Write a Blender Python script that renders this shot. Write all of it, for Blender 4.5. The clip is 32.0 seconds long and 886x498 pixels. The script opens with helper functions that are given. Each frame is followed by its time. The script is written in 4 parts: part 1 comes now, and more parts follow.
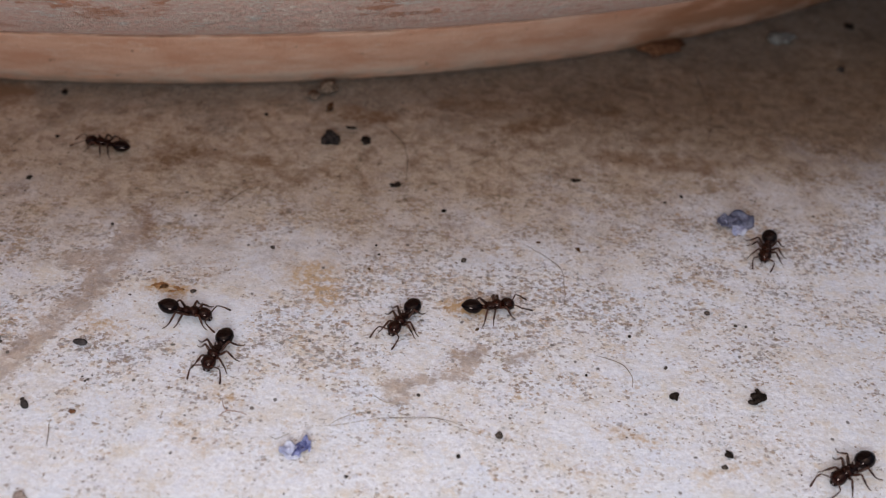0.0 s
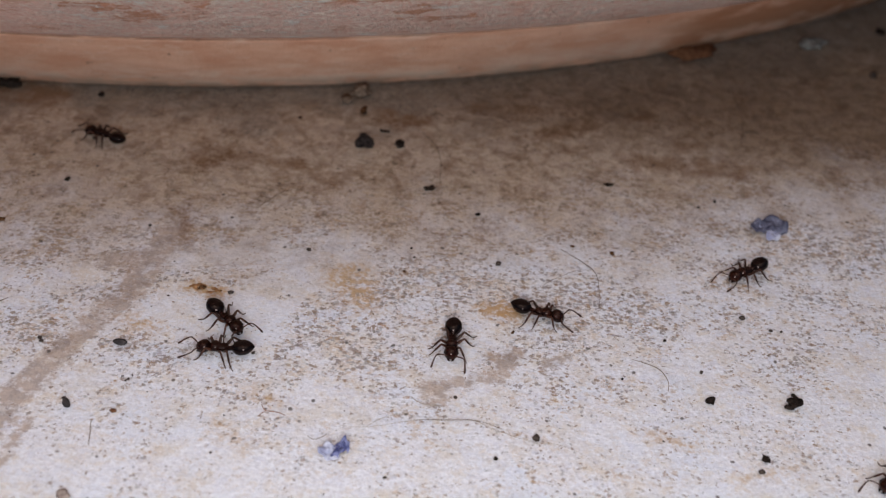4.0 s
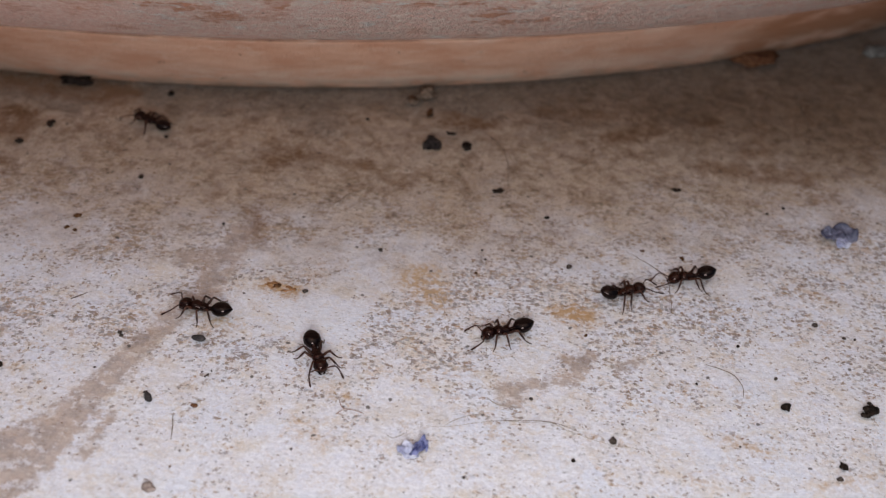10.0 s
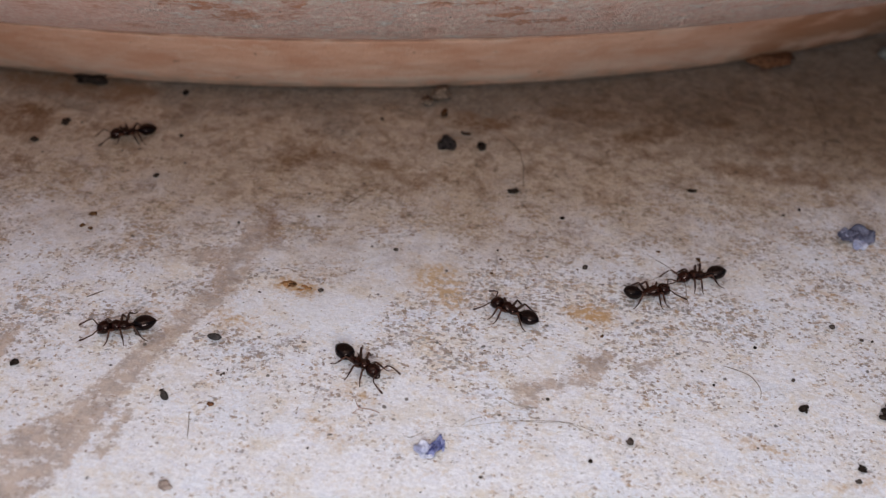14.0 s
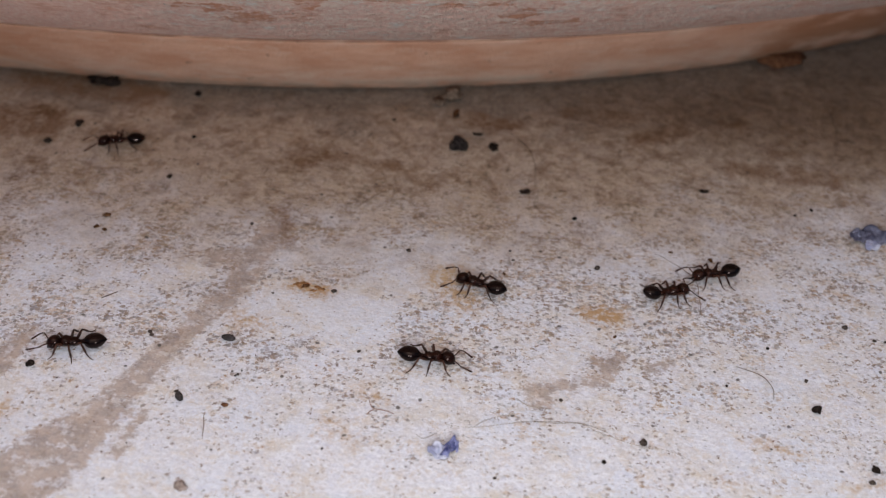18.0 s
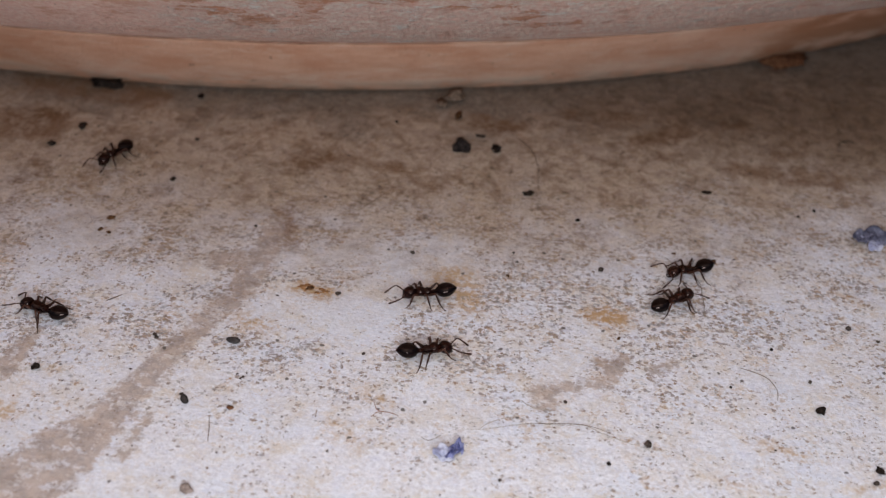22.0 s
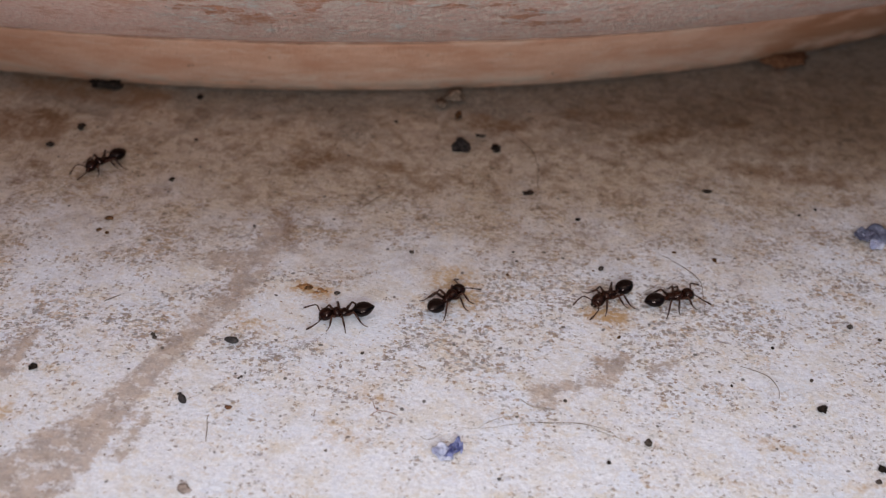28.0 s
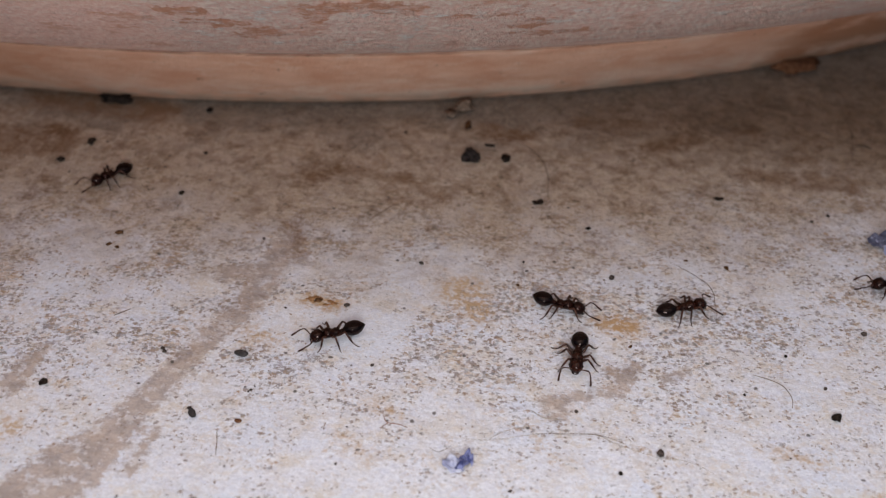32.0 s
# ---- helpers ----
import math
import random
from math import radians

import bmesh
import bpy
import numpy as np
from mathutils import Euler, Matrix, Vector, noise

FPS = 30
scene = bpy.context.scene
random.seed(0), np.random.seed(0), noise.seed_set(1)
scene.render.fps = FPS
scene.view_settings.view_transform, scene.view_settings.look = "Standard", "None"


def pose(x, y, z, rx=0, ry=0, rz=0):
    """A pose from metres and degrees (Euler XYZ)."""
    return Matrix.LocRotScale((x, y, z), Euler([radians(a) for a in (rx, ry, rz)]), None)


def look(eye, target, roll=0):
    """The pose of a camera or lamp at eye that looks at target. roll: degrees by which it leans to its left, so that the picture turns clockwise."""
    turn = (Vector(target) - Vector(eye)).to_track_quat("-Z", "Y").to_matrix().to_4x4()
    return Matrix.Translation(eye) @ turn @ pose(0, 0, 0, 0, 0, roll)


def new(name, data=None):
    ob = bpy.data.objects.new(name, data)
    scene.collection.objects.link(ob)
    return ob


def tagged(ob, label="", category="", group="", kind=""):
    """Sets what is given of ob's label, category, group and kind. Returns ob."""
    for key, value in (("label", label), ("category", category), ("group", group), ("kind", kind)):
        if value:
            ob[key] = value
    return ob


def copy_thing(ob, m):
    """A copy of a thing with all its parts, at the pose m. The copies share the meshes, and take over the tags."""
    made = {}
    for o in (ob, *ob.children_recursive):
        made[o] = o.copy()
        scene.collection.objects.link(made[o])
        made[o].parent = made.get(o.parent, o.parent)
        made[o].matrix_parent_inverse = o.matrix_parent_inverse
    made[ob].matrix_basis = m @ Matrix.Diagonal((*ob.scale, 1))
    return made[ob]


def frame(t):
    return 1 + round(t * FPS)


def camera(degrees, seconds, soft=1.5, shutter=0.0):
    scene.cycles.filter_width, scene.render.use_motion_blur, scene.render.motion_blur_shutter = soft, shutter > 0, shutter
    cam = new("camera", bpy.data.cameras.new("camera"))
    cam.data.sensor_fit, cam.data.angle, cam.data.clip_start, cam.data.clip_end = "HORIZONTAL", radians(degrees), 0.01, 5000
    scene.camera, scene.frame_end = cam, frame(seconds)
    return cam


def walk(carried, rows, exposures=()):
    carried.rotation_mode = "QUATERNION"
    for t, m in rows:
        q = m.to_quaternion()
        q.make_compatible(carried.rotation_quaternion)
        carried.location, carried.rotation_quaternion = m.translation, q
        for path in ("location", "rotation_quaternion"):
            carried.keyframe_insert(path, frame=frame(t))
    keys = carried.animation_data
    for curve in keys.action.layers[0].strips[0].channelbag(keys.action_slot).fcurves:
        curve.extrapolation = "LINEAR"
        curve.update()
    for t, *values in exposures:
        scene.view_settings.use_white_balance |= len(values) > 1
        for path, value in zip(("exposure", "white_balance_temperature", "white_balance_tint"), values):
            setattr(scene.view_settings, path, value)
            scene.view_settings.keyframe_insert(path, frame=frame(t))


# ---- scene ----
DEGREES = 43.0
cam = camera(DEGREES, 32.0, soft=1.2)
cam.data.dof.use_dof = True
cam.data.dof.focus_distance = 0.083
cam.data.dof.aperture_fstop = 47.0
PATH = [
    (0, pose(0.00465, -0.07194, 0.05556, 52.824, -3.588, 1.658)),
    (0.5, pose(0.00457, -0.07186, 0.05544, 52.831, -3.495, 1.799)),
    (1, pose(0.00435, -0.07190, 0.05545, 52.780, -3.493, 1.979)),
    (1.5, pose(0.00429, -0.07191, 0.05542, 52.756, -3.380, 2.192)),
    (2, pose(0.00401, -0.07193, 0.05532, 52.804, -3.438, 2.314)),
    (2.5, pose(0.00403, -0.07199, 0.05538, 52.816, -3.357, 2.357)),
    (3, pose(0.00360, -0.07208, 0.05558, 52.841, -3.418, 2.387)),
    (3.5, pose(0.00338, -0.07225, 0.05569, 52.884, -3.386, 2.480)),
    (5.5, pose(0.00247, -0.07260, 0.05558, 53.217, -3.285, 3.029)),
    (6, pose(0.00217, -0.07269, 0.05576, 53.064, -3.277, 3.264)),
    (6.5, pose(0.00201, -0.07275, 0.05587, 53.054, -3.216, 3.374)),
    (7, pose(0.00185, -0.07297, 0.05600, 53.091, -3.170, 3.420)),
    (7.5, pose(0.00156, -0.07319, 0.05596, 53.168, -3.178, 3.609)),
    (8, pose(0.00127, -0.07327, 0.05592, 53.196, -3.179, 3.688)),
    (8.5, pose(0.00064, -0.07314, 0.05589, 53.083, -3.215, 3.815)),
    (9, pose(0.00023, -0.07308, 0.05578, 53.082, -3.228, 3.913)),
    (9.5, pose(-0.00008, -0.07304, 0.05562, 53.087, -3.212, 4.108)),
    (10, pose(-0.00034, -0.07309, 0.05561, 53.094, -3.227, 4.214)),
    (10.5, pose(-0.00076, -0.07316, 0.05540, 53.104, -3.303, 4.366)),
    (11, pose(-0.00080, -0.07318, 0.05530, 53.149, -3.342, 4.464)),
    (11.5, pose(-0.00092, -0.07318, 0.05527, 53.187, -3.337, 4.493)),
    (12, pose(-0.00088, -0.07312, 0.05525, 53.191, -3.307, 4.543)),
    (12.5, pose(-0.00081, -0.07316, 0.05532, 53.213, -3.192, 4.631)),
    (13, pose(-0.00082, -0.07312, 0.05527, 53.220, -3.190, 4.670)),
    (13.5, pose(-0.00088, -0.07310, 0.05527, 53.215, -3.173, 4.688)),
    (14, pose(-0.00104, -0.07311, 0.05528, 53.194, -3.220, 4.636)),
    (14.5, pose(-0.00098, -0.07312, 0.05528, 53.156, -3.166, 4.719)),
    (16.5, pose(-0.00158, -0.07312, 0.05529, 53.120, -3.129, 4.837)),
    (17, pose(-0.00156, -0.07311, 0.05536, 53.051, -3.111, 4.817)),
    (17.5, pose(-0.00160, -0.07318, 0.05548, 53.092, -3.052, 4.827)),
    (18, pose(-0.00146, -0.07319, 0.05557, 53.081, -2.958, 4.918)),
    (18.5, pose(-0.00159, -0.07326, 0.05568, 53.111, -2.938, 4.886)),
    (19, pose(-0.00157, -0.07328, 0.05573, 53.095, -2.877, 4.914)),
    (19.5, pose(-0.00184, -0.07329, 0.05568, 53.112, -2.906, 4.876)),
    (20, pose(-0.00185, -0.07324, 0.05571, 53.091, -2.874, 4.851)),
    (20.5, pose(-0.00177, -0.07319, 0.05571, 53.073, -2.830, 4.874)),
    (21, pose(-0.00172, -0.07319, 0.05566, 53.108, -2.796, 4.911)),
    (21.5, pose(-0.00165, -0.07321, 0.05574, 53.083, -2.767, 4.923)),
    (22, pose(-0.00178, -0.07322, 0.05578, 53.073, -2.849, 4.832)),
    (22.5, pose(-0.00161, -0.07328, 0.05581, 53.112, -2.779, 4.832)),
    (23, pose(-0.00164, -0.07327, 0.05576, 53.123, -2.798, 4.762)),
    (23.5, pose(-0.00153, -0.07322, 0.05580, 53.068, -2.741, 4.776)),
    (24, pose(-0.00154, -0.07324, 0.05576, 53.066, -2.764, 4.779)),
    (24.5, pose(-0.00143, -0.07325, 0.05565, 53.132, -2.706, 4.797)),
    (25, pose(-0.00138, -0.07325, 0.05562, 53.112, -2.693, 4.783)),
    (25.5, pose(-0.00136, -0.07326, 0.05564, 53.086, -2.720, 4.774)),
    (27.5, pose(-0.00146, -0.07319, 0.05540, 53.227, -2.621, 4.809)),
    (28, pose(-0.00146, -0.07319, 0.05520, 53.340, -2.619, 4.848)),
    (28.5, pose(-0.00133, -0.07301, 0.05518, 53.260, -2.524, 4.927)),
    (29, pose(-0.00115, -0.07302, 0.05509, 53.445, -2.323, 4.884)),
    (29.5, pose(-0.00074, -0.07307, 0.05530, 53.599, -2.042, 4.944)),
    (30, pose(-0.00058, -0.07312, 0.05538, 53.753, -1.868, 4.913)),
    (30.5, pose(-0.00072, -0.07309, 0.05532, 53.913, -1.806, 4.944)),
    (31, pose(-0.00096, -0.07297, 0.05529, 53.916, -1.820, 4.991)),
    (31.5, pose(-0.00099, -0.07291, 0.05528, 53.875, -1.687, 5.126)),
    (32, pose(-0.00094, -0.07283, 0.05516, 53.787, -1.631, 5.161)),
]
walk(cam, PATH)

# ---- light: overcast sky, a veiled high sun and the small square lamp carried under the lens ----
MM = 0.001
SUN_TURN, SUN_HEIGHT = radians(185), radians(78)
world = bpy.data.worlds.new("sky")
scene.world = world
world.use_nodes = True
sky = world.node_tree.nodes.new("ShaderNodeTexSky")
sky.sky_type, sky.sun_disc = "NISHITA", False
sky.sun_elevation, sky.sun_rotation = SUN_HEIGHT, SUN_TURN
sky.dust_density, sky.air_density, sky.ozone_density = 4.0, 1.0, 1.0
back = world.node_tree.nodes["Background"]
back.inputs["Strength"].default_value = 0.06
world.node_tree.links.new(sky.outputs[0], back.inputs[0])

sun_data = bpy.data.lights.new("sun", "SUN")
sun_data.energy, sun_data.angle, sun_data.color = 0.8, radians(90), (1.0, 0.93, 0.84)
sun = new("sun", sun_data)
toward = Vector((math.sin(SUN_TURN) * math.cos(SUN_HEIGHT), math.cos(SUN_TURN) * math.cos(SUN_HEIGHT), math.sin(SUN_HEIGHT)))
sun.matrix_world = look(toward, (0, 0, 0))

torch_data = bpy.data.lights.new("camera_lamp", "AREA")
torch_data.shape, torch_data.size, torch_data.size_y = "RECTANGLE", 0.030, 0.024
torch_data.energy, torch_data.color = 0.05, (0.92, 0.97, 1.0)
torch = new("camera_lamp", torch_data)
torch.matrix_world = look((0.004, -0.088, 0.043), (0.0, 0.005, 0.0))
scene.view_settings.exposure = 0.0

# ---- node helpers ----


class Nodes:
    """A small writer of node materials."""

    def __init__(self, name):
        self.mat = bpy.data.materials.new(name)
        self.mat.use_nodes = True
        self.tree = self.mat.node_tree
        self.shader = self.tree.nodes["Principled BSDF"]

    def put(self, socket, value):
        if isinstance(value, bpy.types.NodeSocket):
            self.tree.links.new(value, socket)
        elif isinstance(value, (tuple, list)) and len(value) == 3 and socket.type == "RGBA":
            socket.default_value = (*value, 1)
        else:
            socket.default_value = value

    def node(self, kind, *values, out=0, **settings):
        n = self.tree.nodes.new(kind)
        if "operation" in settings:
            n.operation = settings["operation"]
        if "clamped" in settings:
            n.use_clamp = settings["clamped"]
        for i, v in enumerate(values):
            if v is not None:
                self.put(n.inputs[i], v)
        return n.outputs[out]

    def math(self, op, *values, clamped=False):
        return self.node("ShaderNodeMath", *values, operation=op, clamped=clamped)

    def vec(self, op, *values, out=0):
        return self.node("ShaderNodeVectorMath", *values, operation=op, out=out)

    def place(self):
        return self.node("ShaderNodeTexCoord", out=3)

    def noise(self, at, scale, detail=4.0, rough=0.55, colour=False):
        n = self.tree.nodes.new("ShaderNodeTexNoise")
        self.put(n.inputs["Vector"], at)
        n.inputs["Scale"].default_value, n.inputs["Detail"].default_value, n.inputs["Roughness"].default_value = scale, detail, rough
        return n.outputs[1 if colour else 0]

    def cells(self, at, scale, out=0):
        n = self.tree.nodes.new("ShaderNodeTexVoronoi")
        self.put(n.inputs["Vector"], at)
        n.inputs["Scale"].default_value = scale
        return n.outputs[out]

    def step(self, value, low, high):
        n = self.tree.nodes.new("ShaderNodeMapRange")
        n.interpolation_type = "SMOOTHSTEP"
        for i, v in enumerate((value, low, high, 0.0, 1.0)):
            self.put(n.inputs[i], v)
        return n.outputs[0]

    def mix(self, factor, a, b):
        n = self.tree.nodes.new("ShaderNodeMix")
        n.data_type = "RGBA"
        self.put(n.inputs[0], factor)
        self.put(n.inputs[6], a)
        self.put(n.inputs[7], b)
        return n.outputs[2]

    def bump(self, height, strength, distance):
        n = self.tree.nodes.new("ShaderNodeBump")
        n.inputs["Strength"].default_value, n.inputs["Distance"].default_value = strength, distance
        self.put(n.inputs["Height"], height)
        self.put(self.shader.inputs["Normal"], n.outputs[0])

    def finish(self, colour, rough, specular=0.5):
        self.put(self.shader.inputs["Base Color"], colour)
        self.put(self.shader.inputs["Roughness"], rough)
        self.put(self.shader.inputs["Specular IOR Level"], specular)
        return self.mat


def floor_material():
    m = Nodes("limewashed_concrete")
    at = m.vec("SCALE", m.place())
    at.node.inputs["Scale"].default_value = 1000.0  # millimetres from here on
    flat = m.vec("MULTIPLY", at, (1.0, 1.0, 0.0))
    wobble = m.noise(flat, 0.6, 6, 0.75, colour=True)
    wobble = m.vec("SUBTRACT", wobble, (0.5, 0.5, 0.5))
    sway = m.vec("SUBTRACT", m.noise(m.vec("ADD", flat, (9.0, 77.0, 0.0)), 0.22, 3, 0.5, colour=True), (0.5, 0.5, 0.5))
    ragged = m.vec("ADD", m.vec("ADD", flat, m.vec("MULTIPLY", wobble, (4.4, 4.4, 0.0))), m.vec("MULTIPLY", sway, (2.6, 2.6, 0.0)))

    torn = m.math("SUBTRACT", m.noise(m.vec("ADD", flat, (71.0, 40.0, 0.0)), 0.75, 7, 0.78), 0.5)

    shreds = m.math("SUBTRACT", m.noise(m.vec("ADD", m.vec("MULTIPLY", flat, (0.75, 1.0, 0.0)), (23.0, 88.0, 0.0)), 2.0, 5, 0.72), 0.5)

    def stain(kind, soft):
        """How much of the stains of that kind lies here, with torn edges."""
        n = m.tree.nodes.new("ShaderNodeAttribute")
        n.attribute_name = kind
        gap = m.math("ADD", n.outputs[2], m.math("ADD", m.math("MULTIPLY", torn, 1.6 * soft + 2.6), m.math("MULTIPLY", shreds, 2.4)))
        return m.step(gap, soft, -soft)

    patchy = m.noise(flat, 0.12, 4, 0.6)
    grain = m.noise(flat, 3.4, 5, 0.7)
    fine = m.noise(flat, 1.9, 3, 0.6)
    cloud = m.noise(m.vec("ADD", flat, (31.0, 7.0, 0.0)), 0.33, 4, 0.6)

    # worn lime wash over grey concrete
    colour = m.mix(m.step(grain, 0.3, 0.7), (0.68, 0.675, 0.745), (0.87, 0.865, 0.935))
    colour = m.mix(m.math("MULTIPLY", m.step(cloud, 0.42, 0.7), 0.5), colour, (0.66, 0.58, 0.50))
    # bluish cleaner spots
    clean = stain("clean", 1.0)
    colour = m.mix(m.math("MULTIPLY", clean, 0.5), colour, (0.77, 0.79, 0.88))
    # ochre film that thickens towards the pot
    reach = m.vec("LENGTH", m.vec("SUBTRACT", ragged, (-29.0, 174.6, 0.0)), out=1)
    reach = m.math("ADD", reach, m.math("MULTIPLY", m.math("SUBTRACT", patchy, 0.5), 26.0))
    drift = m.noise(m.vec("ADD", m.vec("MULTIPLY", ragged, (0.8, 1.0, 0.0)), (91.0, 27.0, 0.0)), 0.2, 5, 0.62)
    colour = m.mix(m.math("MULTIPLY", m.step(drift, 0.52, 0.68), m.math("MULTIPLY_ADD", m.step(reach, 204.0, 186.0), 0.35, 0.2)), colour, (0.72, 0.625, 0.53))
    colour = m.mix(m.math("MULTIPLY", m.step(drift, 0.49, 0.36), 0.7), colour, (0.74, 0.765, 0.87))
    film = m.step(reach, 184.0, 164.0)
    # rust flecks, brown flecks and dark specks, thicker in some patches
    dense = m.noise(m.vec("ADD", flat, (3.0, 50.0, 0.0)), 0.17, 4, 0.65)
    trodden = m.math("MULTIPLY_ADD", m.step(reach, 201.0, 184.0), 0.38, 0.62)
    crowd = m.math("MAXIMUM", m.math("MAXIMUM", m.math("MULTIPLY", m.math("MULTIPLY", m.step(dense, 0.22, 0.62), 0.95), trodden), m.math("MULTIPLY", film, 0.5)), m.math("MULTIPLY", stain("speckled", 4.0), 0.9))
    crowd = m.math("MULTIPLY", crowd, m.math("MULTIPLY_ADD", clean, -0.5, 1.0))
    sandy = m.step(m.noise(m.vec("ADD", m.vec("MULTIPLY", ragged, (0.7, 1.0, 0.0)), (52.0, 14.0, 0.0)), 0.36, 5, 0.7), 0.50, 0.62)

    def flecks(scale, shift, least, most_of, amount, tone_a, tone_b, under):
        """Scattered flecks of uneven size over the colour under them."""
        at = m.vec("ADD", m.vec("ADD", m.vec("MULTIPLY", flat, (0.78, 0.95, 0.0)), m.vec("MULTIPLY", jitter, (2.2 / scale, 2.0 / scale, 0.0))), shift)
        red, green = (m.node("ShaderNodeSeparateColor", m.cells(at, scale, out=1), out=k) for k in (0, 1))
        size = m.math("MULTIPLY", m.math("SUBTRACT", red, m.math("MULTIPLY_ADD", crowd, least - 1.0, 1.0)), most_of)
        here = m.step(m.math("SUBTRACT", m.cells(at, scale), size), 0.03, -0.06)
        return m.mix(m.math("MULTIPLY", here, amount), under, m.mix(green, tone_a, tone_b))

    mottle = m.noise(m.vec("ADD", m.vec("MULTIPLY", flat, (0.75, 1.0, 0.0)), (11.0, 71.0, 0.0)), 2.7, 4, 0.7)
    colour = m.mix(m.math("MULTIPLY", m.step(mottle, 0.48, 0.60), m.math("MULTIPLY_ADD", crowd, 0.36, 0.06)), colour, (0.47, 0.415, 0.415))
    sand = m.noise(m.vec("ADD", m.vec("MULTIPLY", ragged, (0.62, 1.0, 0.0)), (37.0, 5.0, 0.0)), 1.7, 4, 0.68)
    colour = m.mix(m.math("MULTIPLY", m.step(sand, 0.53, 0.62), m.math("MULTIPLY_ADD", crowd, 0.42, 0.08)), colour, (0.58, 0.41, 0.26))
    jitter = m.vec("SUBTRACT", m.noise(flat, 3.6, 4, 0.75, colour=True), (0.5, 0.5, 0.5))
    colour = flecks(3.4, (5.0, 9.0, 0.0), -0.02, 0.78, 0.84, (0.33, 0.235, 0.18), (0.26, 0.215, 0.22), colour)
    colour = flecks(2.5, (40.0, 2.0, 0.0), 0.20, 0.72, 0.88, (0.33, 0.21, 0.135), (0.20, 0.15, 0.125), colour)
    colour = flecks(1.7, (70.0, 31.0, 0.0), 0.38, 0.74, 0.8, (0.45, 0.27, 0.15), (0.17, 0.125, 0.11), colour)
    colour = m.mix(m.math("MULTIPLY", sandy, 0.5), colour, flecks(2.9, (81.0, 12.0, 0.0), -0.3, 1.0, 0.9, (0.56, 0.34, 0.15), (0.40, 0.23, 0.11), colour))
    colour = flecks(2.6, (20.0, 66.0, 0.0), 0.55, 0.95, 0.8, (0.13, 0.085, 0.06), (0.20, 0.12, 0.075), colour)
    colour = flecks(3.9, (27.0, 83.0, 0.0), 0.12, 0.85, 0.62, (0.32, 0.295, 0.28), (0.24, 0.24, 0.27), colour)
    tints = m.noise(m.vec("ADD", m.vec("MULTIPLY", flat, (0.8, 1.0, 0.0)), (19.0, 47.0, 0.0)), 0.75, 5, 0.7)
    colour = m.mix(m.math("MULTIPLY", m.step(tints, 0.53, 0.63), 0.33), colour, (0.70, 0.58, 0.455))
    colour = m.mix(m.math("MULTIPLY", m.step(tints, 0.46, 0.36), 0.4), colour, (0.68, 0.69, 0.82))
    bright = m.noise(m.vec("ADD", flat, (60.0, 33.0, 0.0)), 2.2, 3, 0.7)
    colour = m.mix(m.math("MULTIPLY", m.step(bright, 0.54, 0.62), m.math("MULTIPLY_ADD", film, -0.6, 0.65)), colour, (0.84, 0.84, 0.905))
    dirt = m.noise(m.vec("ADD", ragged, (8.0, 21.0, 0.0)), 0.75, 6, 0.75)
    colour = m.mix(m.math("MULTIPLY", film, 0.85), colour, m.mix(m.step(dirt, 0.40, 0.58), (0.36, 0.24, 0.15), (0.55, 0.42, 0.305)))
    blots = m.math("ADD", m.math("MULTIPLY", m.noise(m.vec("ADD", m.vec("MULTIPLY", flat, (0.95, 1.0, 0.0)), (17.0, 4.0, 0.0)), 0.36, 6, 0.7), 0.6), m.math("MULTIPLY", m.noise(ragged, 1.2, 5, 0.75), 0.4))
    colour = m.mix(m.math("MULTIPLY", m.math("MULTIPLY", m.step(blots, 0.49, 0.62), film), 0.7), colour, (0.185, 0.095, 0.047))
    specks = m.noise(m.vec("ADD", m.vec("MULTIPLY", ragged, (0.95, 1.0, 0.0)), (44.0, 8.0, 0.0)), 1.2, 5, 0.75)
    colour = m.mix(m.math("MULTIPLY", m.math("MULTIPLY", m.step(specks, 0.585, 0.63), film), 0.8), colour, (0.10, 0.058, 0.03))
    swept = m.math("MULTIPLY", film, m.math("MULTIPLY_ADD", m.step(reach, 159.0, 172.0), 0.7, 0.15))
    colour = m.mix(swept, colour, flecks(2.0, (33.0, 51.0, 0.0), 0.25, 0.8, 0.85, (0.20, 0.095, 0.04), (0.11, 0.065, 0.038), colour))
    colour = m.mix(swept, colour, flecks(2.8, (13.0, 91.0, 0.0), 0.15, 0.75, 0.85, (0.56, 0.44, 0.34), (0.10, 0.085, 0.05), colour))
    # the pot's shade along its foot, put into the floor's colour as grey
    soil_shade = m.math("MULTIPLY", m.step(m.math("ADD", reach, m.math("MULTIPLY", m.math("SUBTRACT", fine, 0.5), 3.0)), 160.0, 150.0), m.math("MULTIPLY_ADD", m.step(fine, 0.3, 0.6), 0.25, 0.42))
    colour = m.mix(soil_shade, colour, (0.10, 0.088, 0.078))
    # soft ochre and rust patches
    rust = stain("rust", 0.8)
    colour = m.mix(m.math("MULTIPLY", rust, m.math("MULTIPLY_ADD", m.step(fine, 0.42, 0.56), 0.62, 0.14)), colour, (0.52, 0.33, 0.165))
    colour = m.mix(m.math("MULTIPLY", stain("ochre", 0.6), m.math("MULTIPLY_ADD", m.step(fine, 0.36, 0.50), 0.5, 0.35)), colour, (0.50, 0.30, 0.14))
    umber = stain("umber", 0.9)
    colour = m.mix(m.math("MULTIPLY", umber, m.math("MULTIPLY_ADD", m.step(dirt, 0.62, 0.42), 0.4, 0.35)), colour, (0.21, 0.108, 0.052))
    smudge = stain("smudge", 0.7)
